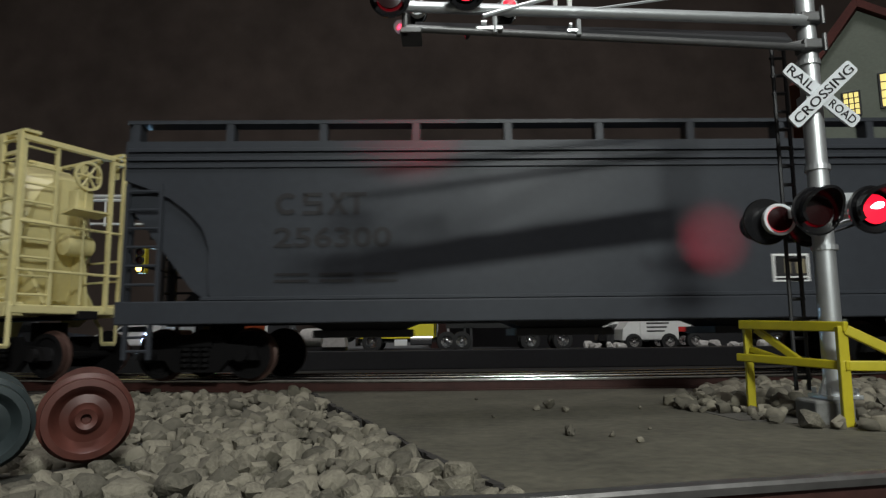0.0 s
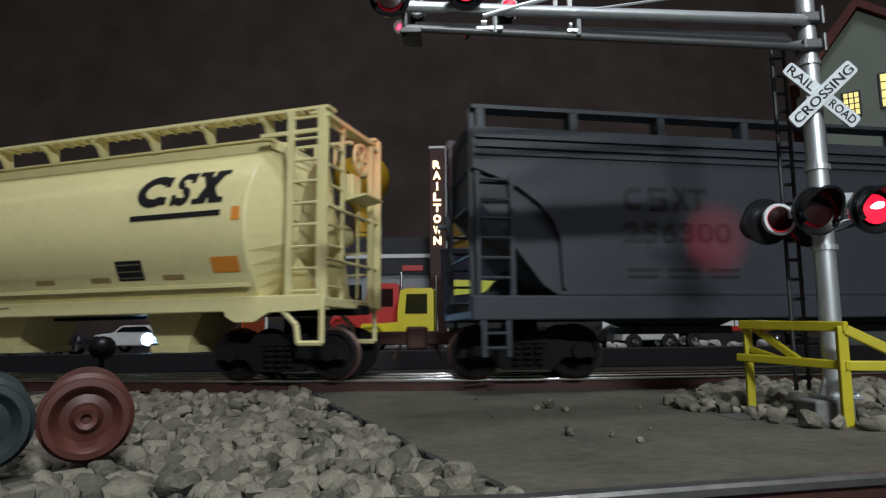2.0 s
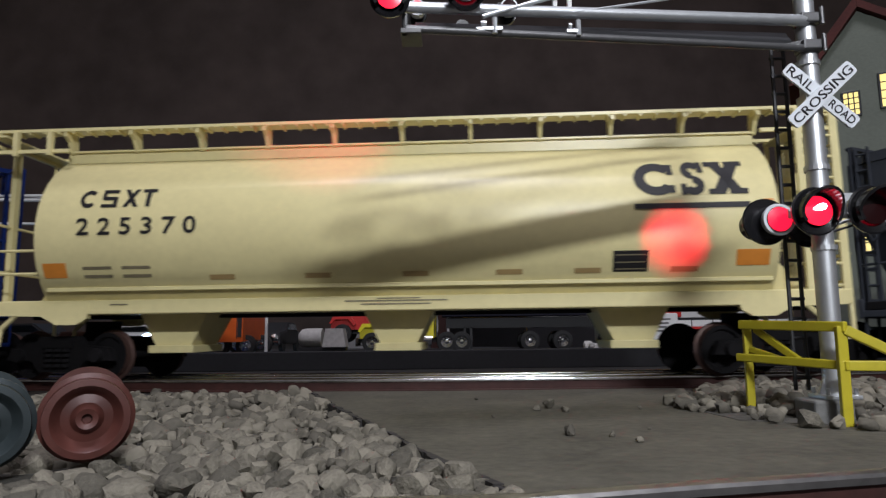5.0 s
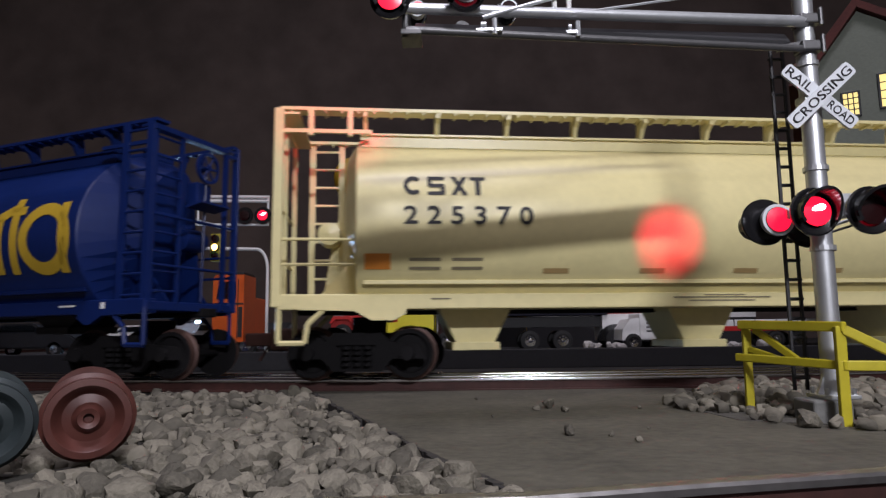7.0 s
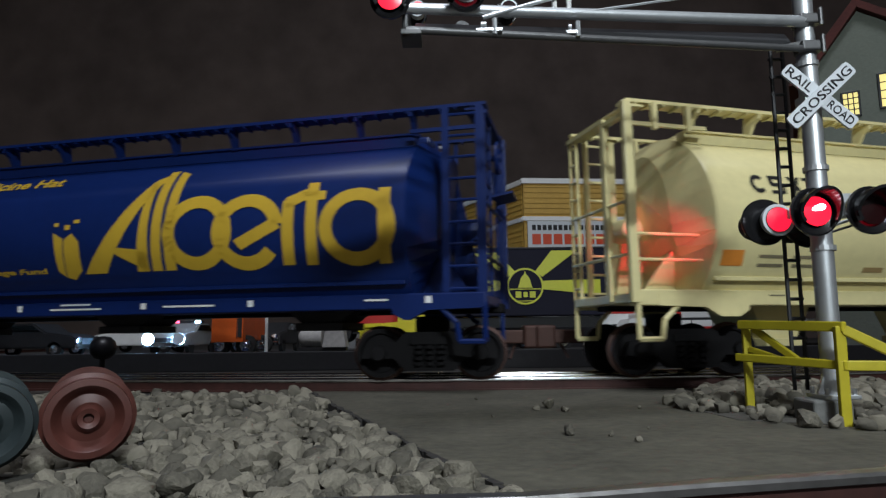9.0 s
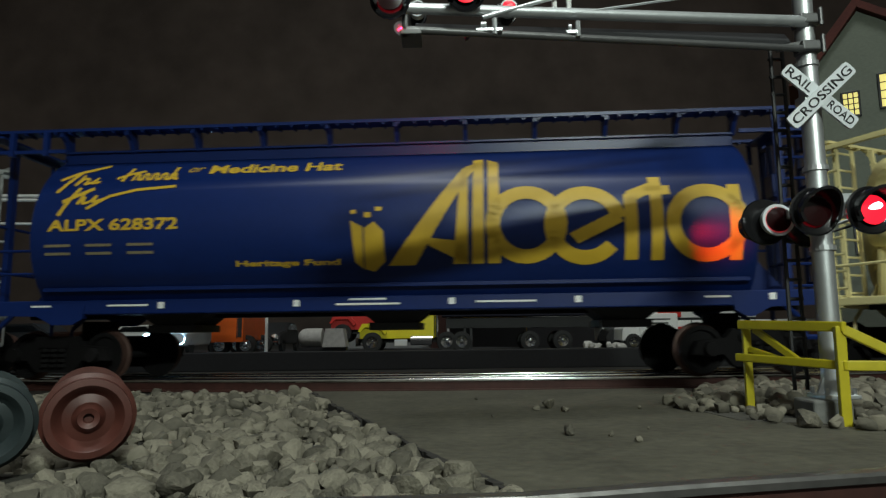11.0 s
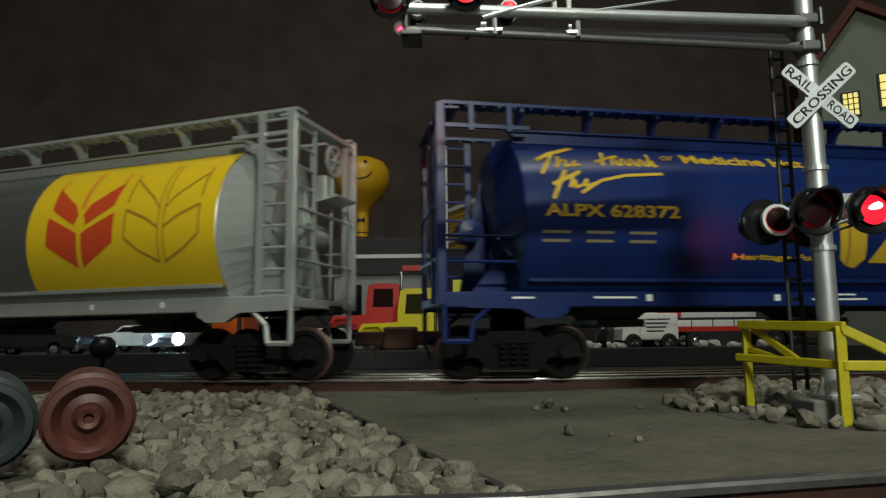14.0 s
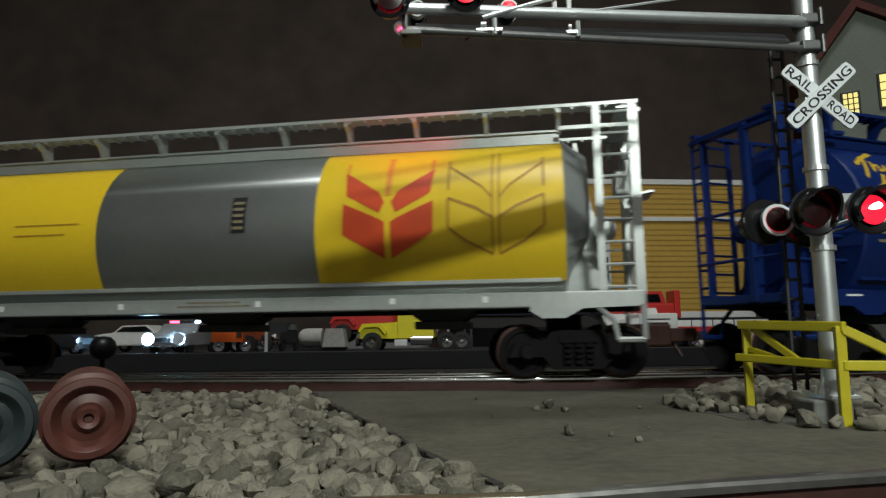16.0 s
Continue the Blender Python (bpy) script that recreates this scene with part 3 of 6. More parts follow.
for s in (-1, 1):
    part("side_sheet", prismbm(sheet, *sorted((s * 3.12, s * 3.32)), "y"), "grey", grey)
    part("side_sill", boxbm(-16.2, 16.2, *sorted((s * 2.9, s * 3.4)), 2.05, 2.9, 0.05), "grey", grey)
    bm = bmesh.new()
    for z, d in ((8.58, 0.14), (8.24, 0.14), (7.97, 0.1), (2.98, 0.1)):
        box(bm, -16.0 if z > 3 else -13.2, 16.0 if z > 3 else 13.2, *sorted((s * 3.3, s * (3.3 + d))), z - 0.07, z + 0.07, 0.02)
    part("side_rib", bm, "grey", grey)
    part("roof_walk", boxbm(-16.1, 16.1, *sorted((s * 2.6, s * 3.3)), 9.64, 9.78), "grey", grey)
    for i in range(10):
        x = -15.78 + i * 3.42
        part("walk_post", boxbm(x - 0.14, x + 0.14, *sorted((s * 2.7, s * 3.28)), 8.9, 9.7), "grey", grey)
    for y in (-3.3, 3.3):
        part("end_ladder", ladder(bmesh.new(), s * 14.75, s * 15.95, y, 2.4, 7.3, 7, 0.07), "grey", grey)
        part("step_ladder", ladder(bmesh.new(), s * 14.95, s * 15.8, y, 0.8, 2.3, 3, 0.08), "grey", grey)
    bm = bmesh.new()
    for y in (-2.9, 2.9):
        box(bm, min(s * 15.9, s * 16.15), max(s * 15.9, s * 16.15), y - 0.12, y + 0.12, 2.1, 9.7)
    for z in (4.4, 6.2, 7.6):
        rod(bm, (s * 16.05, -2.9, z), (s * 16.05, 2.9, z), 0.06, seg=6)
    part("end_frame", bm, "grey", grey)
    part("end_ladder", cross_ladder(bmesh.new(), s * 16.1, 1.0, 2.3, 2.3, 9.6, 10, 0.07), "grey", grey)
    part("end_platform", boxbm(*sorted((s * 13.0, s * 16.2)), -3.2, 3.2, 2.1, 2.4, 0.04), "grey", grey)
    part("slope_sheet_rib", prismbm([(s * 12.4, 2.4), (s * 15.6, 2.4), (s * 13.2, 5.2)], -0.1, 0.1, "y"), "grey", grey)
part("roof", prismbm([(-3.2, 8.92), (3.2, 8.92), (1.6, 9.35), (-1.6, 9.35)], -16.0, 16.0, "x"), "grey", grey)
for i in range(5):
    part("roof_hatch", boxbm(-12.5 + i * 6.2 - 2.2, -12.5 + i * 6.2 + 2.2, -0.7, 0.7, 9.3, 9.6, 0.08), "grey", grey)
part("brake_wheel", brake_wheel(bmesh.new(), -16.3, 0.9, 5.9, 0.5), "grey", grey)
# chutes coloured dark to stand for the shade below the sill
for x in (-7.6, 0.0, 7.6):
    part("discharge_chute", chute_bm(x, 3.0, 2.4, 1.8, 1.9), "dark", grey)
glyph = ring_poly(-10.2, 6.5, 0.42, 0.24, 45, 315) + [rect(-9.65, -8.95, 6.78, 6.93), rect(-9.65, -9.45, 6.55, 6.9), rect(-9.6, -8.95, 6.44, 6.6), rect(-9.12, -8.92, 6.1, 6.5), rect(-9.65, -8.95, 6.08, 6.23), rect(-8.75, -8.55, 6.08, 6.93, 0.5), rect(-8.2, -8.0, 6.08, 6.93, -0.5), rect(-8.05, -7.35, 6.78, 6.93), rect(-7.8, -7.6, 6.08, 6.9)]
polys(grey, "company_mark", glyph, "ink", plain_side, label="black block-shaped reporting mark")
letters(grey, words("256300", -10.66, -6.43, 4.84, 5.62, 0.02), "ink", plain_side)
bars = [rect(-10.6 + 1.6 * i, -9.4 + 1.6 * i, z, z + 0.1) for z in (3.55, 3.8) for i in range(3)]
marks(grey, "data_stencil", bars, "ink", plain_side)
polys(grey, "placard", [rect(7.4, 8.75, 3.4, 4.45)], "white", plain_side, 0.02, "black data placard with a white border")
polys(grey, "placard_field", [rect(7.48, 8.67, 3.6, 4.37), rect(7.48, 8.67, 3.46, 3.54)], "ink", plain_side, 0.03)
polys(grey, "placard_print", [rect(7.85, 8.05, 3.7, 4.25), rect(8.25, 8.6, 3.7, 4.25)], "fade", plain_side, 0.04)
narrow(grey)
for ob in grey.children:
    # a wide, low-built body
    ob.data.transform(Matrix.Translation((0, -0.45 * CM, 2.05 * CM)) @ Matrix.Diagonal((1, 1, 0.967, 1)) @ Matrix.Translation((0, 0, -2.05 * CM)))
TRAIN.append((grey, under_gear(grey, "grey"), 1.94))

# second car: tan
tan, sets = round_hopper("covered_hopper", "pale tan round-sided covered hopper car with black lettering", "tan", POSTS)
logo = [[(9.2 + (x - 9.2) * 1.18, z) for x, z in p] for p in ring_poly(9.2, 7.08, 0.66, 0.33, 40, 320)] + [rect(9.6, 9.84, 7.22, 7.66), rect(9.6, 9.84, 6.5, 6.8)]
logo += ring_poly(10.5, 7.4, 0.36, 0.1, 20, 270, 14) + ring_poly(10.5, 6.78, 0.38, 0.1, -160, 90, 14) + [rect(10.72, 10.92, 7.3, 7.74), rect(10.05, 10.25, 6.42, 6.85)]
logo += [rect(11.15, 11.62, 6.5, 7.66, 0.62), rect(11.8, 12.2, 6.5, 7.66, -0.66), rect(11.0, 11.6, 6.42, 6.62), rect(11.72, 12.35, 6.42, 6.62), rect(11.0, 11.6, 7.54, 7.74), rect(11.72, 12.35, 7.54, 7.74)]
polys(tan, "company_mark", logo, "ink", label="black block-shaped company mark")
polys(tan, "mark_underline", [rect(8.34, 12.35, 5.92, 6.12)], "ink")
glyph = ring_poly(-11.6, 6.83, 0.36, 0.2, 45, 315) + [rect(-11.05, -10.4, 7.05, 7.19), rect(-11.05, -10.88, 6.8, 7.15), rect(-11.0, -10.4, 6.76, 6.9), rect(-10.56, -10.38, 6.5, 6.85), rect(-11.05, -10.4, 6.47, 6.6), rect(-10.15, -9.95, 6.47, 7.19, 0.45), rect(-9.7, -9.5, 6.47, 7.19, -0.45), rect(-9.4, -8.8, 7.05, 7.19), rect(-9.2, -9.0, 6.47, 7.1)]
glyph = [[(-12.19 + (x + 11.96) * 0.924, z) for x, z in p] for p in glyph]
polys(tan, "company_mark", glyph, "ink", label="black block-shaped reporting mark")
letters(tan, words("2 2 5 3 7 0", -12.19, -7.6, 5.4, 6.07, 0.02), "ink")
marks(tan, "data_stencil", [rect(-12.0 + 1.5 * i, -10.9 + 1.5 * i, z, z + 0.11) for z in (3.85, 4.15) for i in range(2)], "fade")
polys(tan, "data_placard", [rect(7.56, 8.79, 3.75, 4.47)], "ink", label="dark data placard")
polys(tan, "placard_print", [rect(7.65, 8.7, 3.82, 3.86), rect(7.65, 8.7, 4.05, 4.09), rect(7.65, 8.7, 4.3, 4.34)], "fade", off=0.03)
polys(tan, "warning_panel", [rect(11.85, 13.0, 3.9, 4.44)], "orange", label="orange reflective panel")
polys(tan, "warning_panel", [rect(-13.55, -12.65, 3.87, 4.4)], "orange", label="orange reflective panel")
polys(tan, "red_placard", [rect(12.8, 13.15, 5.7, 6.2)], "orange")
for x in (-7.2, -3.6, 0.0, 3.4, 6.2, 9.6):
    polys(tan, "reflective_strip", [rect(x, x + 0.95, 3.72, 3.9)], "strip")
marks(tan, "sill_stencil", [rect(-2.2, 1.6, 2.84, 2.89), rect(-1.6, 1.0, 2.72, 2.77), rect(-1.0, 0.6, 2.93, 2.97)], "fade", lambda z: 3.3, 0.025)
marks(tan, "sill_stencil", [rect(-11.2, -10.5, 2.84, 2.89)], "fade", lambda z: 3.3, 0.025)
narrow(tan)
TRAIN.append((tan, sets, -33.08))

# third car: blue
blue, sets = round_hopper("covered_hopper", "deep blue round-sided covered hopper car with yellow lettering", "blue", POSTS)
word = [[(0.25, 4.1), (1.2, 4.1), (3.55, 8.1), (2.9, 7.75)], [(1.4, 5.1), (1.75, 4.75), (3.0, 4.12), (3.0, 4.9)],
        [(2.55, 4.12), (3.06, 4.12), (3.1, 7.9), (2.85, 7.7)], [(3.2, 4.12), (3.62, 4.12), (3.66, 8.2), (3.3, 8.15)], [(3.76, 4.12), (4.2, 4.12), (4.2, 8.0), (3.82, 8.15)]]
word += ring_poly(5.12, 5.5, 1.42, 0.92) + ring_poly(7.15, 5.43, 1.42, 0.92, 10, 320) + [[(6.6, 5.1), (8.2, 5.9), (8.45, 5.5), (6.9, 4.75)]]
word += [rect(8.5, 8.95, 4.15, 6.5), [(8.6, 6.1), (9.4, 6.5), (9.45, 6.95), (8.6, 6.6)], rect(9.4, 9.82, 4.12, 7.15), rect(9.2, 10.1, 6.45, 6.8)]
word += ring_poly(11.3, 5.43, 1.4, 0.92) + [rect(12.05, 12.48, 4.08, 6.78)]
word = [[(0.48 + (x - 0.25) * 1.025, z) for x, z in p] for p in word]
letters(blue, flat(word), "yellow", off=0.03, label="large yellow province name")
emblem = [[(-1.5, 5.75), (-1.05, 5.5), (-1.05, 4.0), (-1.35, 4.25)], [(-1.0, 5.45), (-0.65, 5.7), (-0.3, 5.35), (-0.25, 4.25), (-0.65, 3.9), (-1.0, 4.0)], rect(-1.5, -1.3, 6.0, 6.15), rect(-1.0, -0.75, 5.85, 6.05), rect(-0.6, -0.35, 6.1, 6.25)]
emblem = [[(x + 0.6, z) for x, z in p] for p in emblem]
letters(blue, flat(emblem), "yellow", label="yellow shield emblem")
def pen(fx, fz, n, w=0.055):
    """A brush stroke along a curve."""
    pts = [(fx(k / n), fz(k / n)) for k in range(n + 1)]
    out = []
    for (xa, za), (xb, zb) in zip(pts, pts[1:]):
        d = math.hypot(xb - xa, zb - za) or 1
        nx, nz = -(zb - za) / d * w, (xb - xa) / d * w
        out.append([(xa - nx, za - nz), (xb - nx, zb - nz), (xb + nx, zb + nz), (xa + nx, za + nz)])
    return out


def brush(points, w=0.075):
    """A brush stroke through a few points."""
    out = []
    for (xa, za), (xb, zb) in zip(points, points[1:]):
        out += pen(lambda t: xa + (xb - xa) * t, lambda t: za + (zb - za) * t, 1, w)
    return out


script = brush([(-12.45, 7.72), (-11.9, 8.05), (-10.85, 8.42)]) + brush([(-11.75, 8.1), (-12.1, 7.55), (-12.35, 7.15)]) + brush([(-11.55, 7.95), (-11.75, 7.45), (-11.5, 7.78), (-11.3, 7.75), (-11.4, 7.5), (-11.1, 7.6), (-10.95, 7.8), (-11.1, 7.55), (-10.8, 7.6)], 0.055)
script += brush([(-12.0, 6.75), (-11.5, 7.0), (-10.9, 7.3)]) + brush([(-11.45, 7.35), (-11.7, 6.9), (-12.05, 6.2)]) + brush([(-11.2, 7.1), (-11.4, 6.65), (-11.15, 6.95), (-11.2, 6.65), (-10.9, 6.75), (-10.7, 7.0), (-10.8, 6.7), (-10.4, 6.85)], 0.055)
script += brush([(-10.2, 7.75), (-9.6, 7.98), (-9.2, 8.08)], 0.06) + brush([(-9.75, 8.25), (-9.95, 7.6)], 0.07)
for k in range(5):
    x = -9.55 + 0.36 * k
    script += brush([(x, 7.62), (x + 0.06, 7.95), (x + 0.22, 7.9), (x + 0.2, 7.66), (x + 0.36, 7.68)], 0.055)
script += brush([(-7.95, 8.25), (-8.05, 7.65)], 0.06) + brush([(-11.0, 6.45), (-10.2, 6.95), (-9.2, 7.2), (-7.7, 7.32)], 0.06)
letters(blue, flat(script), "yellow", label="yellow brush script slogan")
letters(blue, words("or", -7.5, -6.95, 7.95, 8.2, 0.0, 0.1), "yellow")
letters(blue, words("Medicine Hat", -6.6, -1.4, 7.85, 8.3, 0.03), "yellow")
letters(blue, words("ALPX 628372", -12.4, -7.36, 5.58, 6.05, 0.03), "yellow")
marks(blue, "data_stencil", [rect(-12.5 + 1.6 * i, -11.5 + 1.6 * i, z, z + 0.1) for z in (4.7, 5.0) for i in range(3)], "fade")
letters(blue, words("Heritage Fund", -5.2, -1.3, 4.1, 4.38, 0.03), "yellow")
marks(blue, "reflector", [rect(x, x + 0.24, 2.7, 2.94) for x in (-8.4, -3.2, 2.6, 7.2, 14.6)], "white", lambda z: 3.3, 0.025, "small white square reflector")
marks(blue, "sill_stencil", [rect(x, x + w, z, z + 0.07) for x, w, z in ((-1.6, 2.4, 2.72), (-1.1, 1.4, 2.9), (11.8, 0.9, 2.8), (-13.4, 0.8, 2.8), (-10.4, 1.6, 2.8), (3.6, 2.2, 2.75))], "white", lambda z: 3.3, 0.025)
for ob in blue.children:
    if ob.name.split(".")[0] in ("lettering", "data_stencil", "reflector", "sill_stencil"):
        ob.data.transform(Matrix.Translation((-0.75 * CM, 0, 0)))
# this car is a little shorter at its leading end
for ob in blue.children:
    kind = ob.name.split(".")[0]
    if kind in ("truck", "coupler"):
        if ob.matrix_basis.translation.x > 0.05 or (kind == "coupler" and ob.matrix_basis.to_euler().z > 0):
            ob.matrix_basis = Matrix.Translation((-0.55 * CM, 0, 0)) @ ob.matrix_basis
    elif kind != "lettering":
        for v in ob.data.vertices:
            if v.co.x > 12.9 * CM:
                v.co.x -= 0.55 * CM
narrow(blue)
TRAIN.append((blue, sets, -68.04))

# fourth car: silver with yellow panels
silver, sets = round_hopper("covered_hopper", "silver round-sided covered hopper car with yellow wheat panels", "silver", POSTS)
polys(silver, "yellow_panel", [rect(4.41, 13.38, 3.42, 8.6)], "panel", off=0.015, label="yellow painted side panel")
polys(silver, "yellow_panel", [rect(-13.4, -4.44, 3.42, 8.6)], "panel", off=0.015, label="yellow painted side panel")
leaf = []
for s in (-1, 1):
    def q(x, z):
        return (7.12 + s * x, z)
    leaf += [[q(0.12, 6.35), q(0.35, 6.75), q(1.68, 7.62), q(1.55, 6.65), q(0.3, 5.95)], [q(0.1, 5.6), q(0.35, 5.75), q(1.66, 6.35), q(1.66, 5.2), q(0.9, 4.75), q(0.12, 4.3)]]
polys(silver, "wheat_emblem", leaf, "red", off=0.035, label="red wheat leaf emblem")
stalk = [rect(7.02, 7.22, 6.6, 8.2), rect(5.43, 5.55, 7.5, 8.05), rect(8.65, 8.77, 7.5, 8.05)]
polys(silver, "wheat_stalk", stalk, "orange", off=0.03, label="darker yellow wheat stalk")
lines = []
for s in (-1, 1):
    def seg(a, b, w=0.05):
        (xa, za), (xb, zb) = a, b
        return [(11.0 + s * xa, za - w), (11.0 + s * xb, zb - w), (11.0 + s * xb, zb + w), (11.0 + s * xa, za + w)]
    pts = [(0.08, 6.3), (0.5, 6.8), (1.7, 7.7)]
    low = [(0.08, 5.6), (0.7, 6.0), (1.68, 6.4)]
    low2 = [(0.1, 4.35), (1.0, 4.8), (1.66, 5.3)]
    for run in (pts, low, low2):
        lines += [seg(a, b) for a, b in zip(run, run[1:])]
    lines += [rect(11.0 + s * 1.68 - 0.04, 11.0 + s * 1.68 + 0.04, 5.3, 6.4), rect(11.0 + s * 1.68 - 0.04, 11.0 + s * 1.68 + 0.04, 6.7, 7.9), rect(11.0 + s * 0.12 - 0.03, 11.0 + s * 0.12 + 0.03, 4.4, 8.2)]
polys(silver, "wheat_outline", lines, "brown_line", off=0.035, label="brown outline of a wheat leaf")
polys(silver, "number_strip", [rect(1.13, 1.7, 5.42, 6.8)], "ink", label="dark upright number strip")
polys(silver, "number_strip_print", [rect(1.2, 1.63, 5.55 + 0.24 * i, 5.66 + 0.24 * i) for i in range(5)], "fade", off=0.035)
polys(silver, "panel_stencil", [rect(-8.0, -5.2, 6.0, 6.05), rect(-8.0, -5.8, 5.6, 5.65)], "brown_line", off=0.035)
marks(silver, "reflector", [rect(x, x + 0.22, 2.7, 2.92) for x in (-9.2, -3.9, 1.8, 7.0, 10.4)], "white", lambda z: 3.3, 0.025, "small white square reflector")
marks(silver, "sill_stencil", [rect(-1.4, 1.6, 2.74, 2.79), rect(-1.0, 1.2, 2.88, 2.93)], "fade", lambda z: 3.3, 0.025)
narrow(silver)
TRAIN.append((silver, sets, -103.66))


# ---- movement of the train ----
def run(t):
    return 5.7937 * t - 0.0053 * (t - 8) ** 2


def train_motion():
    for car, sets, s0 in TRAIN:
        rows = []
        for i in range(33):
            t = i * 0.5
            th = (s0 + run(t)) / BODY_R
            p = arc(BODY_R, th)
            rows.append((t, at(p.x, p.y, RAIL, 0, 0, math.degrees(th))))
        walk(car, rows)
        for w, x in sets:
            walk(w, [(i * 0.2, at(x, 0, 0.93, 0, math.degrees(run(i * 0.2) / 0.93), 0)) for i in range(81)])


# ---- the crossing signal ----
FLASH = [(0.45, 0.85), (1.55, 1.87), (2.55, 2.95), (3.65, 4.05), (4.72, 5.1), (5.78, 6.16), (6.85, 7.16), (7.87, 8.26), (8.95, 9.33), (10.03, 10.4), (11.1, 11.45), (12.15, 12.46), (13.2, 13.56), (14.28, 14.62), (15.28, 15.66)]
LENSES = []            # lens, resting pose, which of the two lamps, half turn when off
BX, BY = 9.06, 14.98    # foot of the mast
mast = thing("crossing_signal", "silver cantilever railroad crossing signal with red flashing lamps", "signal")
part("base", boxbm(BX - 0.74, BX + 0.16, BY - 0.45, BY + 0.45, -0.2, 0.5, 0.06), "concrete", mast, "grey concrete base block")
bm = boxbm(BX - 0.42, BX + 0.42, BY - 0.35, BY + 0.42, 0.5, 0.6, 0.02)
for x in (-0.32, 0.32):
    for y in (-0.26, 0.32):
        rod(bm, (BX + x, BY + y, 0.55), (BX + x, BY + y, 0.75), 0.05, seg=6)
prism(bm, [(BX - 0.42, 0.55), (BX - 0.2, 0.55), (BX - 0.2, 1.1)], BY - 0.04, BY + 0.04, "y")
part("base_plate", bm, "alu", mast)
part("pole", rodbm((BX, BY, 0.55), (BX + 0.12, BY, 13.5), 0.245, 0.225, 20), "alu", mast, smooth=True)
for z in (3.95, 5.9, 8.55):
    part("pole_collar", rodbm((BX + 0.05, BY, z), (BX + 0.05, BY, z + 0.12), 0.285, seg=18), "alu", mast)
lad = bmesh.new()
for dx in (-0.16, 0.16):
    rod(lad, (8.86 + dx, BY + 1.0, 0.6), (8.95 + dx, BY + 1.0, 9.6), 0.05, seg=6)
for i in range(18):
    rod(lad, (8.72, BY + 1.0, 0.9 + 0.49 * i), (9.1, BY + 1.0, 0.9 + 0.49 * i), 0.045, seg=6)
part("ladder", lad, "dark", mast, "thin dark steel access ladder")

# cantilever: two tubes, brackets, walkway and hand rails
AL, AR = Vector((-0.75, 12.7, 9.03)), Vector((9.05, 14.75, 9.66))


def along(t, dz=0.0, dy=0.0):
    p = AL.lerp(AR, t)
    return (p.x, p.y + dy, p.z + dz)


part("upper_arm", rodbm(along(0.0), along(1.0), 0.12, 0.14, 14), "alu", mast, smooth=True)
part("lower_arm", rodbm(along(0.0, -0.5, -0.02), along(0.98, -0.72, -0.02), 0.085, 0.085, 14), "steel", mast, smooth=True)
bm = bmesh.new()
a, b = along(0.02, -0.5, 0.02), along(0.97, -0.72, 0.02)
a2, b2 = along(0.02, -0.08, 0.5), along(0.97, -0.08, 0.5)
near = [bm.verts.new(p) for p in (a, b, b2, a2)]
back = [bm.verts.new((p[0], p[1] + 0.1, p[2] + 0.04)) for p in (a, b, b2, a2)]
bm.faces.new(near), bm.faces.new(back[::-1])
for k in range(4):
    bm.faces.new((near[k], near[(k + 1) % 4], back[(k + 1) % 4], back[k]))
bmesh.ops.recalc_face_normals(bm, faces=bm.faces)
part("walkway", bm, "dark", mast, "dark steel walkway plate")
for t in (0.34, 0.375):
    part("rail_post", rodbm(along(t, 0.0), along(t, 2.4), 0.06, seg=6), "white", mast)
for t in (0.1,):
    part("rail_post", rodbm(along(t, 0.3, 0.1), along(t, 2.4, 0.1), 0.05, seg=6), "alu", mast)
for z in (1.7, 2.36):
    part("hand_rail", rodbm(along(0.08, z, 0.1), along(1.0, z, 0.1), 0.085, seg=6), "alu", mast)
part("stay_rod", rodbm(along(0.17, -0.22, -0.1), along(0.34, 0.32, -0.1), 0.05, seg=8), "alu", mast)
part("stay_rod", rodbm(along(0.34, 0.32, -0.1), along(0.99, 2.6, 0), 0.05, seg=8), "alu", mast)
part("stay_rod", rodbm(along(0.38, -0.05, -0.1), along(0.7, 0.5, -0.1), 0.03, seg=8), "alu", mast)
for t, w in ((0.185, 0.3), (0.38, 0.16)):
    x, y, z = along(t, -0.5, -0.05)
    bm = boxbm(x - w, x + w, y - 0.1, y + 0.1, z - 0.045, z + 0.045, 0.02)
    rod(bm, (x + 0.12, y - 0.05, z - 0.1), (x + 0.12, y - 0.05, z + 0.26), 0.06, seg=8)
    rod(bm, (x - w * 0.6, y - 0.05, z + 0.12), (x - w * 0.2, y - 0.05, z + 0.12), 0.07, seg=8)
    part("clamp", bm, "alu", mast)
for dx, z in ((0.0, 9.7), (0.0, 9.0)):
    bm = boxbm(BX - 0.2, BX + 0.33, BY - 0.38, BY + 0.1, z - 0.13, z + 0.13, 0.04)
    rod(bm, (BX + 0.27, BY - 0.42, z - 0.22), (BX + 0.27, BY - 0.42, z + 0.22), 0.05, seg=8)
    part("arm_bracket", bm, "steel", mast)
part("gusset", prismbm([(8.3, 8.9), (9.1, 9.05), (9.1, 9.2), (8.4, 9.05)], 14.75, 14.85, "y"), "steel", mast)


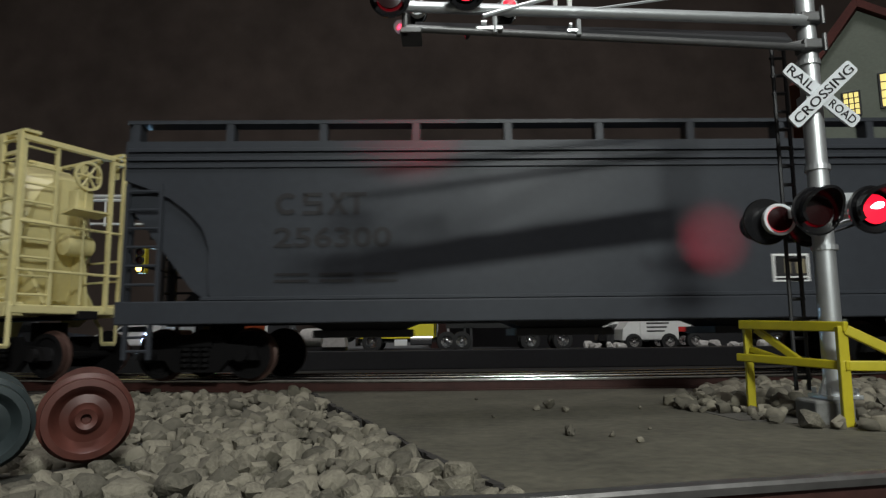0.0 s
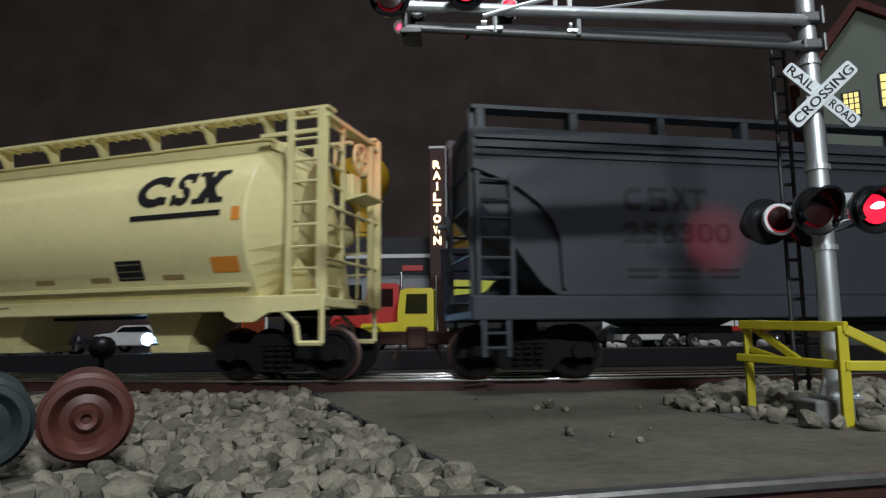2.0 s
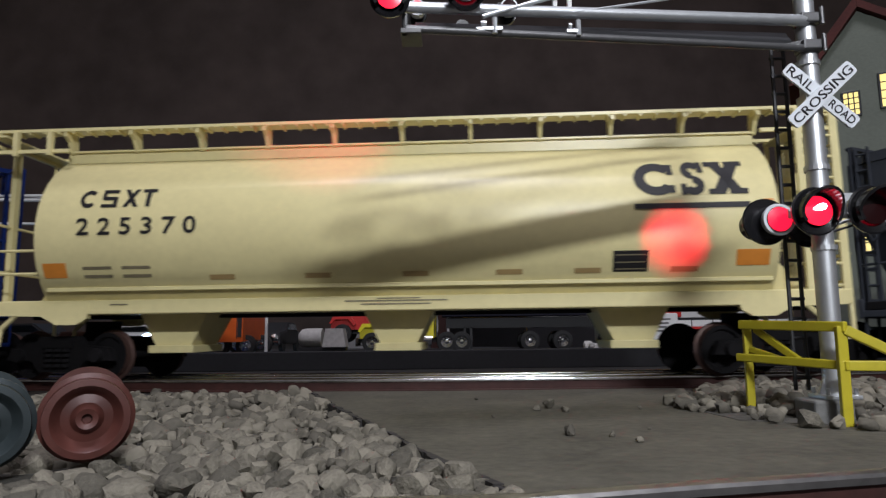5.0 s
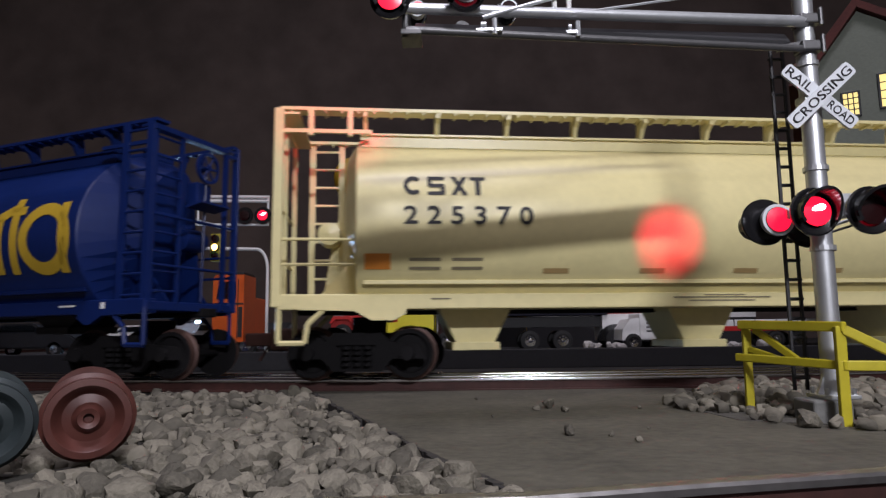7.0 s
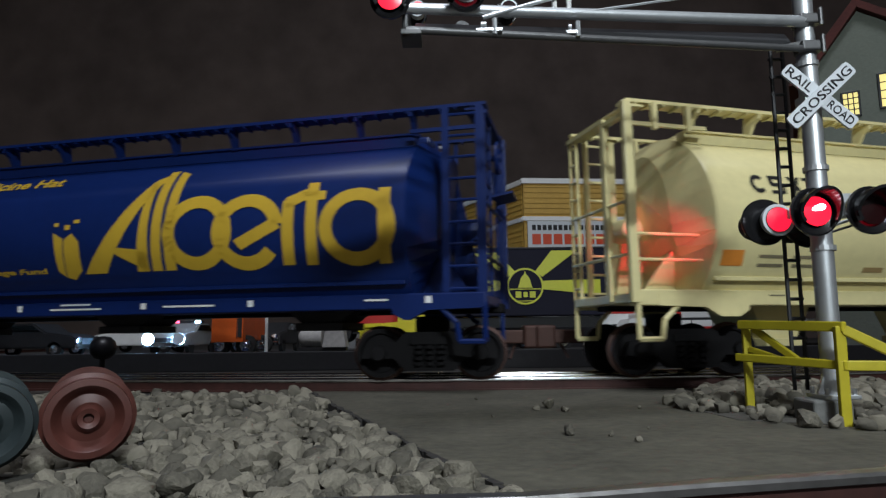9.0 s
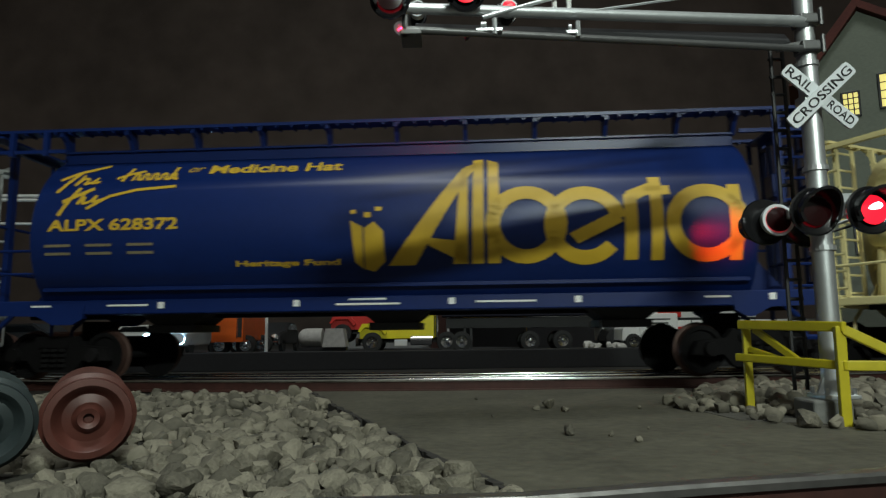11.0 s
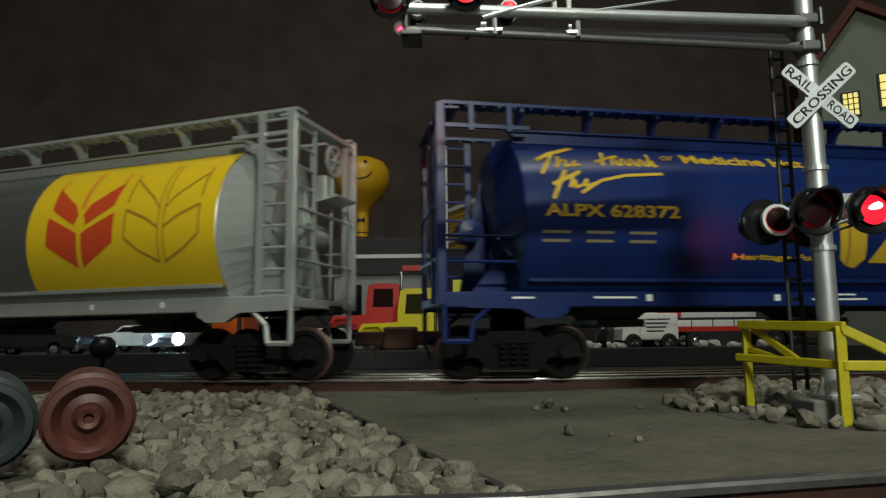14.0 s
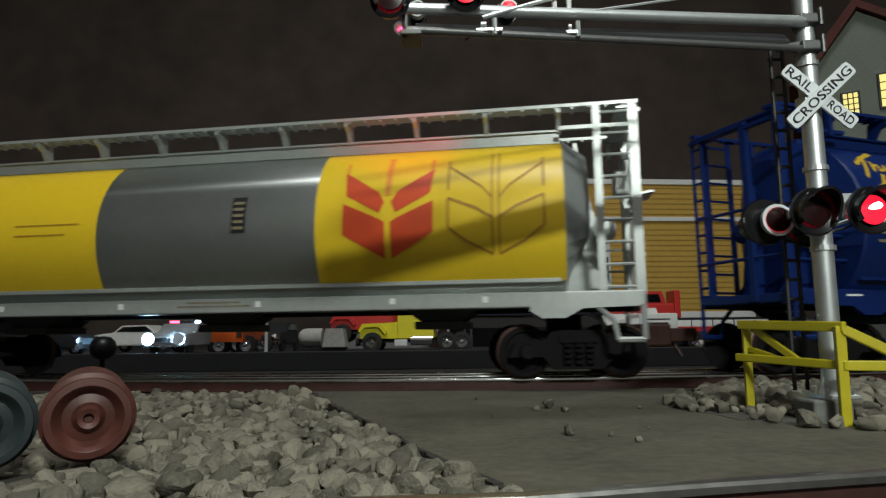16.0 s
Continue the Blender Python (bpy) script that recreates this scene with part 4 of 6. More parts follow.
def crossbuck(c):
    for k, (turn, text) in enumerate(((42.5, "CROSSING"), (-42.5, "RAIL ROAD"))):
        g = bmesh.new()
        L, h, r = 1.06, 0.18, 0.08
        pts = []
        for sx, sz, a0 in ((1, -1, -90), (1, 1, 0), (-1, 1, 90), (-1, -1, 180)):
            pts += [(sx * (L - r) + r * math.cos(radians(a0 + a)), sz * (h - r) + r * math.sin(radians(a0 + a))) for a in (0, 30, 60, 90)]
        prism(g, pts, -0.03, 0.03, "y")
        blade = part("crossbuck_blade", g, "sign", mast, "white blade with black capital letters", m=at(*c) @ at(0, -0.07 * (1 - k), 0, 0, -turn, 0))
        if k == 0:
            part("lettering", proud(words("CROSSING", -0.98, 0.98, -0.11, 0.11, 0.005), 0.01), "ink", blade, m=at(0, -0.034, 0))
        else:
            part("lettering", proud(words("RAIL", -0.99, -0.25, -0.11, 0.11, 0.005), 0.01), "ink", blade, m=at(0, -0.034, 0))
            part("lettering", proud(words("ROAD", 0.27, 0.99, -0.11, 0.11, 0.005), 0.01), "ink", blade, m=at(0, -0.034, 0))
    part("crossbuck_clamp", boxbm(c[0] - 0.32, c[0] - 0.05, c[1] + 0.05, c[1] + 0.5, c[2] - 0.1, c[2] + 0.1, 0.02), "alu", mast)


crossbuck((9.12, 14.58, 7.66))


def lens_bm(r):
    """A round lens with a glowing face and a dark back."""
    bm = bmesh.new()
    lathe(bm, [(0.001, -0.05), (r * 0.5, -0.046), (r, -0.02), (r, 0.02), (0.001, 0.05)], (0, 0, 0), "y", 20, [1, 1, 2, 2])
    # bright streak: a reflection on the glass, drawn as a patch
    streak = []
    for i in range(14):
        a = i * math.tau / 14
        u, w = 0.5 * r * math.cos(a), (0.2 + 0.08 * math.cos(a)) * r * math.sin(a)
        streak.append(bm.verts.new((0.12 * r + u * 0.96 - w * 0.26, -0.056, 0.22 * r + u * 0.26 + w * 0.96)))
    f = bm.faces.new(streak)
    f.normal_update()
    if f.normal.y > 0:
        f.normal_flip()
    f.material_index = 0
    return bm


def front_head(c, which, size=1.0, yaw=0):
    """A lamp that faces the road user, with a round target and a hood."""
    base = at(*c) @ at(0, 0, 0, 0, 0, yaw)
    bm = lathebm([(0.001, 0.32), (0.34 * size, 0.3), (0.55 * size, 0.06), (0.57 * size, -0.02), (0.53 * size, -0.04), (0.36 * size, 0.0), (0.33 * size, 0.1), (0.001, 0.12)], (0, 0, 0), "y", 28)
    head = part("signal_head", bm, "gloss", mast, "glossy black round lamp housing", smooth=True, m=base)
    hood = bmesh.new()
    inner, outer, n = [], [], 18
    for rr, store in ((0.41 * size, inner), (0.48 * size, outer)):
        for i in range(n + 1):
            a = radians(-35 + 250 * i / n)
            store.append((rr * math.cos(a), rr * math.sin(a), 0.28 + 0.34 * math.sin(max(0.0, a)) if a < math.pi else 0.28))
    vs = [[hood.verts.new((x, y0, z)) for x, z, y0 in ((p[0], p[1], 0.02), (p[0], p[1], -p[2] * size), (q[0], q[1], -p[2] * size), (q[0], q[1], 0.02))] for p, q in zip(inner, outer)]
    for a, b in zip(vs, vs[1:]):
        for k in range(4):
            hood.faces.new((a[k], a[(k + 1) % 4], b[(k + 1) % 4], b[k]))
    hood.faces.new(vs[0]), hood.faces.new(vs[-1])
    bmesh.ops.recalc_face_normals(hood, faces=hood.faces)
    part("hood", hood, "gloss", head)
    lens = part("lens", lens_bm(0.345 * size), ["hot", "lit", "unlit"], mast, "red lamp lens", smooth=True)
    LENSES.append((lens, base @ at(0, -0.06, 0), which))


def rear_head(c, which, size=1.0, dx=0.08):
    """A lamp that faces the far road, seen from behind: a dark target, a pale ring and a red back window."""
    bm = lathebm([(0.001, -0.02), (0.57 * size, -0.02), (0.59 * size, 0.03), (0.57 * size, 0.08), (0.36 * size, 0.09), (0.36 * size, 0.7), (0.32 * size, 0.7), (0.32 * size, 0.06), (0.001, 0.06)], (0, 0, 0), "y", 26)
    head = part("signal_head", bm, "gloss", mast, "glossy black round target", smooth=True, m=at(*c))
    bm = lathebm([(0.3 * size, -0.06), (0.35 * size, -0.1), (0.4 * size, -0.28), (0.39 * size, -0.33), (0.32 * size, -0.33), (0.3 * size, -0.28)], (dx, 0, 0), "y", 22)
    part("back_ring", bm, "sign", head, "pale grey ring", smooth=True)
    lens = part("back_window", lens_bm(0.3 * size), ["lit", "lit", "unlit"], mast, "red rear window", smooth=True)
    LENSES.append((lens, at(c[0] + dx, c[1] - 0.33, c[2]), which))


def shutter(where, aim, which, energy, angle, colour=(1.0, 0.008, 0.05), blend=0.95):
    """A red beam behind an added, unseen blade; its swing open and shut makes the flash."""
    lamp("signal_beam", "SPOT", where, energy, colour, 0.06, aim, angle, blend)
    d = (Vector(aim) - Vector(where)).normalized()
    blade = part("beam_blade", lathebm([(0.001, -0.012), (0.2, -0.012), (0.2, 0.012), (0.001, 0.012)], (-0.2, 0, 0), "y", 14), "black", mast)
    turn = math.degrees(math.atan2(-d.x, d.y))
    p = Vector(where) + d * 0.2
    BLADES.append((blade, at(p.x, p.y, p.z, 0, 0, turn) @ at(0.2, 0, 0), which))


BLADES = []
front_head((8.58, 14.3, 4.78), 0)
front_head((9.88, 14.3, 4.8), 1)
rear_head((8.05, 15.5, 4.76), 0, 1.0, 0.16)
rear_head((9.25, 15.75, 4.72), 1)
bm = rodbm((8.5, 15.1, 4.76), (10.6, 15.1, 4.85), 0.06, seg=8)
box(bm, 9.5, 9.95, 14.7, 14.85, 4.75, 5.3, 0.03)
rod(bm, (9.2, 14.9, 4.5), (9.9, 14.6, 4.75), 0.04, seg=6)
box(bm, 8.35, 8.6, 15.0, 15.1, 4.75, 5.0, 0.03)
part("lamp_crossarm", bm, "alu", mast)
bm = rodbm((9.15, 14.85, 4.35), (8.6, 14.7, 4.55), 0.03, seg=6)
rod(bm, (9.15, 14.85, 4.35), (9.95, 14.7, 4.6), 0.03, seg=6)
part("conduit", bm, "dark", mast)
# heads on the arm
front_head((-1.05, 12.45, 9.08), 0, 0.75)
front_head((0.55, 12.6, 9.3), 1, 0.75)
for x, w in ((-0.6, 0), (1.5, 1)):
    rear_head((x, 13.9, 9.5), w, 0.5)
bm = boxbm(-0.85, -0.4, 12.6, 13.3, 8.4, 8.52, 0.02)
rod(bm, (-0.75, 12.7, 8.4), (-0.75, 12.7, 8.85), 0.07, seg=8)
part("arm_end_bracket", bm, "steel", mast)
# what the far-facing lamps throw on the train
shutter((8.5, 16.35, 4.8), (8.2, 23.3, 5.45), 0, 0.25, 28)
shutter((9.75, 16.5, 4.8), (9.95, 23.3, 5.45), 1, 0.25, 28)
shutter((-0.9, 14.6, 9.6), (-4.6, 24.2, 10.3), 0, 0.2, 40)
shutter((0.6, 14.6, 9.6), (-1.5, 23.8, 10.3), 1, 0.2, 40)


def on(t, which):
    left = any(a <= t < b for a, b in FLASH)
    return left if which == 0 else not left


def signal_motion():
    changes = sorted(x for pair in FLASH for x in pair)
    for obs, turn, lit_at in ((LENSES, 180, 0), (BLADES, -84, 84)):
        for ob, base, which in obs:
            lit = on(0.0, which)
            angle = 0.0 if (lit == (lit_at == 0)) else float(turn)
            rows = [(0.0, base @ at(0, 0, 0, 0, 0, angle))]
            for x in changes:
                k = round(x * FPS)
                to = turn - angle
                rows.append((k / FPS - 2 / FPS, base @ at(0, 0, 0, 0, 0, angle)))
                rows.append((k / FPS - 1 / FPS, base @ at(0, 0, 0, 0, 0, angle + (to - angle) / 3)))
                rows.append((k / FPS, base @ at(0, 0, 0, 0, 0, angle + (to - angle) * 2 / 3)))
                rows.append((k / FPS + 1 / FPS, base @ at(0, 0, 0, 0, 0, to)))
                angle = to
            rows.append((16.0, base @ at(0, 0, 0, 0, 0, angle)))
            walk(ob, rows)


# ---- fence at the mast ----
fence = thing("fence", "bright yellow painted wooden rail fence beside the mast", "fence")


def bar(name, p, q, r=0.13, squash=1.0):
    d = Vector(q) - Vector(p)
    bm = boxbm(0, d.length, -r * 0.6, r * 0.6, -r, r, 0.025)
    ob = part(name, bm, "safety", fence)
    ob.matrix_basis = Matrix.Translation(Vector(p) * CM) @ d.to_track_quat("X", "Z").to_matrix().to_4x4()
    return ob


bar("post", (7.9, 16.7, -0.3), (7.93, 16.7, 2.26), 0.105)
bar("post", (8.7, 14.05, -0.3), (8.74, 14.05, 2.16), 0.115)
bar("post", (13.4, 13.2, -0.3), (13.4, 13.2, 2.3), 0.15)
bar("top_rail", (7.78, 16.75, 2.24), (8.8, 13.95, 2.14), 0.115)
bar("middle_rail", (7.66, 16.75, 1.4), (8.78, 13.95, 1.3), 0.1)
bar("brace", (8.0, 16.4, 2.12), (8.42, 15.2, 1.35), 0.09)
bar("brace", (7.95, 16.62, 1.6), (8.3, 15.6, 1.34), 0.08)
bar("middle_rail", (8.65, 14.05, 1.3), (13.4, 13.2, 1.25), 0.11)
bar("brace", (8.8, 14.0, 2.08), (11.2, 13.55, 0.75), 0.11)

# ---- loose wheelsets by the track ----
def loose_wheels(c, yaw, paint, label, tilt=0):
    ob = thing("wheelset", label, "wheelset", at(*c, tilt, 0, yaw), "loose wheelsets")
    prof = [(0.001, 0.02), (0.09, 0.02), (0.11, -0.07), (0.22, -0.09), (0.27, 0.0), (0.34, 0.07), (0.52, 0.1), (0.62, 0.03), (0.68, -0.08), (0.72, -0.11), (0.86, -0.1), (0.88, 0.16), (0.98, 0.2), (0.98, 0.3), (0.001, 0.3)]
    for y, s in ((0.0, 1), (3.2, -1)):
        part("wheel", lathebm([(r * 0.77, y + s * d) for r, d in prof], (0, 0, 0), "y", 40), paint, ob, smooth=True)
    part("axle", rodbm((0, 0.2, 0), (0, 3.0, 0), 0.14, seg=12), paint, ob, smooth=True)


loose_wheels((-6.08, 11.0, 0.74), 29, "rust", "rusty red-brown loose railway wheelset on the ballast")
loose_wheels((-7.3, 10.2, 0.74), 35, "wheelgrey", "dark green-grey loose railway wheelset on the ballast")


# ---- behind the track ----
ROAD = 0.4


def wheel(car, x, y, z, r, rim="chrome"):
    w = part("wheel", lathebm([(0.001, -0.28), (r * 0.6, -0.3), (r * 0.66, -0.34), (r * 0.95, -0.32), (r, -0.2), (r, 0.2), (0.001, 0.25)], (0, 0, 0), "y", 22), "tyre", car, smooth=True, m=at(x, y, z))
    bm = lathebm([(0.001, -0.42), (r * 0.2, -0.4), (r * 0.24, -0.34), (r * 0.56, -0.36), (r * 0.6, -0.31), (0.001, -0.3)], (0, 0, 0), "y", 20)
    for i in range(8):
        a = i * math.pi / 4
        rod(bm, (r * 0.4 * math.cos(a), -0.34, r * 0.4 * math.sin(a)), (r * 0.4 * math.cos(a), -0.42, r * 0.4 * math.sin(a)), r * 0.06, seg=6)
    part("rim", bm, rim, w, "shiny hub")


def tractor(name, label, m, paint, length=9.0):
    """A heavy lorry in profile, its nose towards -x."""
    t = thing(name, label, "truck", m)
    part("hood", prismbm([(-4.2, 1.3), (-4.2, 2.35), (-3.9, 2.6), (-0.6, 2.85), (-0.6, 1.3)], -1.9, 1.9, "y"), paint, t)
    part("cab", prismbm([(-0.6, 1.3), (-0.6, 3.9), (-0.35, 5.75), (0.2, 6.0), (2.6, 6.0), (2.8, 5.8), (2.8, 1.3)], -2.2, 2.2, "y"), paint, t)
    for y in (-2.21, 2.21):
        part("side_window", prismbm([(0.1, 3.6), (0.25, 5.45), (2.2, 5.45), (2.2, 3.6)], y - 0.03, y + 0.03, "y"), "pane", t)
    part("windscreen", prismbm([(-0.55, 4.1), (-0.2, 5.5), (-0.24, 5.52), (-0.6, 4.1)], -1.8, 1.8, "y"), "pane", t)
    part("fender", prismbm([(-4.3, 2.0), (-3.9, 2.7), (-2.2, 2.75), (-1.6, 1.9), (-1.8, 1.7), (-2.4, 2.4), (-3.7, 2.35), (-4.1, 1.9)], -2.4, -1.8, "y"), paint, t)
    part("frame", boxbm(-4.3, length - 2.5, -0.9, 0.9, 0.9, 1.4), "dark", t)
    part("bumper", boxbm(-4.55, -4.25, -2.2, 2.2, 0.6, 1.4, 0.06), "chrome", t)
    part("exhaust_stack", rodbm((3.05, -1.9, 1.4), (3.05, -1.9, 7.2), 0.16, seg=10), "chrome", t)
    part("fuel_tank", rodbm((0.6, -1.9, 1.15), (2.6, -1.9, 1.15), 0.5, seg=14), "chrome", t, smooth=True)
    part("step", boxbm(-0.9, 0.3, -2.3, -1.8, 0.6, 1.2, 0.05), "white", t)
    for x in (-3.0, 4.0, length - 3.6):
        wheel(t, x, -1.9, 0.95, 0.95)
        wheel(t, x, 1.9, 0.95, 0.95)
    part("marker_lamp", boxbm(0.6, 0.8, -2.3, -2.15, 6.0, 6.12), "orange", t)
    return t


tractor("yellow_truck", "bright yellow highway tractor with chrome wheels on the street", at(-3.75, 62, ROAD), "truckyellow")
tractor("red_truck", "red highway tractor parked behind a yellow one", at(-7.4, 67.3, ROAD + 0.9), "truckred")

trailer = thing("semi_trailer", "dark navy semi-trailer with yellow sunburst stripes and a round emblem", "trailer")
part("box_body", boxbm(-0.2, 15.6, 60.4, 64.6, 3.7, 10.15, 0.08), "navy", trailer)
part("top_rail", boxbm(-0.25, 15.65, 60.33, 64.67, 10.1, 10.25, 0.02), "dark", trailer)
part("chassis", boxbm(0.2, 15.2, 61.2, 63.8, 2.6, 3.6), "dark", trailer)
for x in (8.2, 11.3):
    wheel(trailer, x, 61.0, 1.33, 0.95)
    wheel(trailer, x, 64.0, 1.33, 0.95)
for x in (2.0, 2.6):
    part("landing_leg", boxbm(x - 0.12, x + 0.12, 61.2, 61.5, 0.42, 2.7), "dark", trailer)
EX, EZ = 7.82, 6.5


def stripe(poly, mname="lime", name="stripe", off=0.05):
    part(name, proud(flat([poly]), off), mname, trailer, m=at(0, 60.38, 0))


stripe([(0.9, 5.7), (6.2, 6.2), (6.2, 7.0), (0.9, 7.2)])
stripe([(9.4, 6.2), (15.0, 5.6), (15.0, 7.1), (9.4, 7.0)])
stripe([(2.6, 9.9), (5.0, 9.9), (6.9, 7.9), (6.2, 7.4)])
stripe([(10.4, 9.9), (12.9, 9.9), (9.5, 7.4), (8.8, 7.9)])
part("emblem", proud(flat(ring_poly(EX, EZ, 1.75, 1.58, 0, 360, 32)), 0.06), "lime", trailer, "yellow ring emblem with a dome", m=at(0, 60.37, 0))
part("emblem_field", proud(flat([disc_poly(EX, EZ, 1.58)]), 0.04), "navy", trailer, m=at(0, 60.37, 0))
dome = [(EX - 0.7, 6.35), (EX + 0.7, 6.35), (EX + 0.55, 6.75), (EX + 0.45, 7.2), (EX + 0.25, 7.5), (EX + 0.08, 7.65), (EX, 8.0), (EX - 0.08, 7.65), (EX - 0.25, 7.5), (EX - 0.45, 7.2), (EX - 0.55, 6.75)]
part("emblem_dome", proud(flat([dome, rect(EX - 1.5, EX + 1.5, 6.18, 6.27), rect(EX - 0.75, EX + 0.75, 5.05, 5.13)]), 0.03), "lime", trailer, m=at(0, 60.32, 0))
part("emblem_marks", proud(flat([rect(EX - 0.95, EX - 0.4, 5.4, 6.0), rect(EX - 0.2, EX + 0.2, 5.45, 5.95), rect(EX + 0.4, EX + 0.95, 5.4, 6.0)]), 0.03), "lime", trailer, m=at(0, 60.32, 0))

# white lorry beyond the trailer, its nose away from it
lorry = thing("white_truck", "white box lorry with a black arched fender and red band", "truck", at(15.1, 60.7, ROAD))
part("box_body", boxbm(0.0, 4.0, 0.0, 3.4, 0.9, 3.4, 0.06), "white", lorry)
part("cab", prismbm([(4.1, 0.7), (4.1, 3.4), (4.6, 3.9), (5.2, 3.9), (5.75, 2.2), (5.9, 1.5), (5.9, 0.7)], 0.05, 3.3, "y"), "white", lorry)
part("red_band", boxbm(0.0, 3.0, -0.04, 3.44, 3.4, 3.62, 0.02), "truckred", lorry)
part("roof_band", boxbm(0.0, 3.0, -0.02, 3.42, 3.63, 3.95, 0.04), "white", lorry)
part("fender", prismbm([(1.15 + 1.62 * math.cos(math.radians(a)), 0.85 + 1.55 * math.sin(math.radians(a))) for a in range(0, 181, 12)], -0.25, 0.3, "y"), "gloss", lorry, "glossy black arched fender")
for x in (1.15, 4.9):
    wheel(lorry, x, -0.1 if x < 2 else 1.2, 0.95, 0.95, "dark")
    wheel(lorry, x, 3.1, 0.95, 0.95, "dark")
for z in (1.75, 2.05, 2.35, 2.6):
    part("panel_print", boxbm(3.2, 4.0 if z < 2.2 else 3.9, -0.03, 0.0, z, z + 0.07), "ink", lorry)
for x in (2.85, 4.04):
    part("panel_seam", boxbm(x, x + 0.07, -0.03, 0.02, 1.0, 3.3), "ink", lorry)
part("bumper", boxbm(5.85, 6.05, 0.1, 3.2, 0.5, 0.95, 0.04), "dark", lorry)

# ochre feed store, its near corner towards the track
store = thing("feed_store", "ochre clapboard store with white trim and a painted sign", "building", at(9.4, 72, 0, 0, 0, 5))
for n, x0, x1, y0, y1 in (("front_wall", 0, 27, 0, 0.5),):
    part(n, boxbm(x0, x1, y0, y1, -0.4, 19.6), "ochre", store)
side_wall = part("side_wall", boxbm(0, 0.5, 0, 19, -0.4, 19.6), "ochre", store, m=at(0, 0.5, 0, 0, 0, 21))
part("back_wall", boxbm(-6, 27, 18.5, 19, -0.4, 19.6), "ochre", store)
part("end_wall", boxbm(26.5, 27, 0.5, 18.5, -0.4, 19.6), "ochre", store)
part("roof", boxbm(-0.2, 27.2, 0.1, 19.2, 19.6, 19.75), "dark", store)
for z in np.arange(4.6, 19.2, 0.62):
    if abs(z - 15.0) > 0.5:
        part("clapboard", prismbm([(-0.1, z), (0.0, z), (0.0, z + 0.6), (-0.03, z + 0.6)], 0.1, 26.9, "x"), "ochre", store)
        part("clapboard", prismbm([(-0.1, z), (0.0, z), (0.0, z + 0.6), (-0.03, z + 0.6)], -19.0, -0.1, "x"), "ochre", side_wall, m=at(0, 0, 0, 0, 0, -90))
for z, h in ((19.3, 0.62), (14.9, 0.5)):
    part("trim_board", boxbm(-0.25, 27.2, -0.25, 0.0, z, z + h, 0.03), "white", store)
    part("trim_board", boxbm(-0.25, 0.0, 0.0, 19.2, z, z + h, 0.03), "white", side_wall)
part("base_board", boxbm(0, 27.1, -0.2, 0.0, 3.6, 4.3, 0.03), "white", store)
# added strip that keeps the gap under the trailer dark
part("base_skirt", boxbm(-0.15, 0.0, 0.0, 19.1, -0.3, 3.6), "dark", side_wall, "dark strip along the wall foot, added to darken the gap below the trailer")
part("base_skirt", boxbm(0, 27.05, -0.15, 0.0, -0.3, 3.6), "dark", store, "dark base below the white board")
for y in (3.5, 8.5, 13.5):
    f = part("window_frame", boxbm(-0.14, 0.0, y, y + 2.2, 10.2, 13.6, 0.03), "white", side_wall)
    part("pane", boxbm(-0.18, -0.14, y + 0.3, y + 1.9, 10.5, 13.3), "pane", f)
    part("glazing_bar", boxbm(-0.22, -0.17, y + 0.3, y + 1.9, 11.85, 12.0), "white", f)
sign = tagged(part("sign_board", boxbm(0.3, 9.9, -0.5, -0.26, 7.4, 14.8, 0.04), "sign", store), "white painted sign board with red and black lines")
for shape, paint in ([(rect(0.8 + 0.62 * i, 1.25 + 0.62 * i, 13.75, 14.35), "ink") for i in range(14) if i != 8] + [(rect(0.8 + 1.25 * i, 1.8 + 1.25 * i, 12.1, 13.3), "red") for i in range(7)]
                     + [(rect(2.3, 3.1, 10.8, 11.4, 0.2), "red"), (rect(3.3, 6.0, 11.0, 11.25, 0.3), "red"), (rect(7.4, 8.9, 10.7, 11.5), "red")] + [(rect(8.9, 9.6, 7.8 + 1.05 * i, 8.55 + 1.05 * i), "ink") for i in range(3)]):
    part("sign_line", proud(flat([shape]), 0.03), paint, sign, m=at(0, -0.5, 0))

# blade sign with stacked letters
pylon = thing("blade_sign", "tall dark maroon blade sign with white edge and glowing letters", "sign")
part("board", boxbm(-1.55, 0.35, 74.6, 75.4, 0, 24.4, 0.05), "maroon", pylon)
part("edge_strip", boxbm(0.35, 0.62, 74.5, 75.5, 0, 24.6, 0.03), "white", pylon)
part("cap", boxbm(-1.6, 0.62, 74.5, 75.5, 24.4, 24.7, 0.03), "white", pylon)
for i, ch in enumerate("RAILTOWN"):
    part("letter", proud(words(ch, -1.1 if ch != "I" else -0.72, -0.2 if ch != "I" else -0.52, 21.9 - 1.33 * i, 22.85 - 1.33 * i, 0.03), 0.12), "neon", pylon, "glowing warm letter", m=at(0, 74.58, 0))

# water tower with a painted smile
tower = thing("water_tower", "yellow bulb-shaped water tower with a painted smile", "water tower", at(-12.72, 98, -0.42) @ Matrix.Scale(1.22, 4))
part("tank", lathebm([(0.001, 24.9), (1.6, 24.8), (2.9, 24.2), (3.5, 23.2), (3.65, 22.2), (3.5, 21.0), (2.9, 19.9), (1.9, 19.0), (1.2, 18.3), (0.95, 17.5)], (0, 0, 0), "z", 32), "smile", tower, smooth=True)
part("stem", lathebm([(0.95, 17.5), (0.85, 14.0), (0.9, 3.0), (1.3, 0.5), (1.35, -0.4)], (0, 0, 0), "z", 24), "smile", tower, smooth=True)


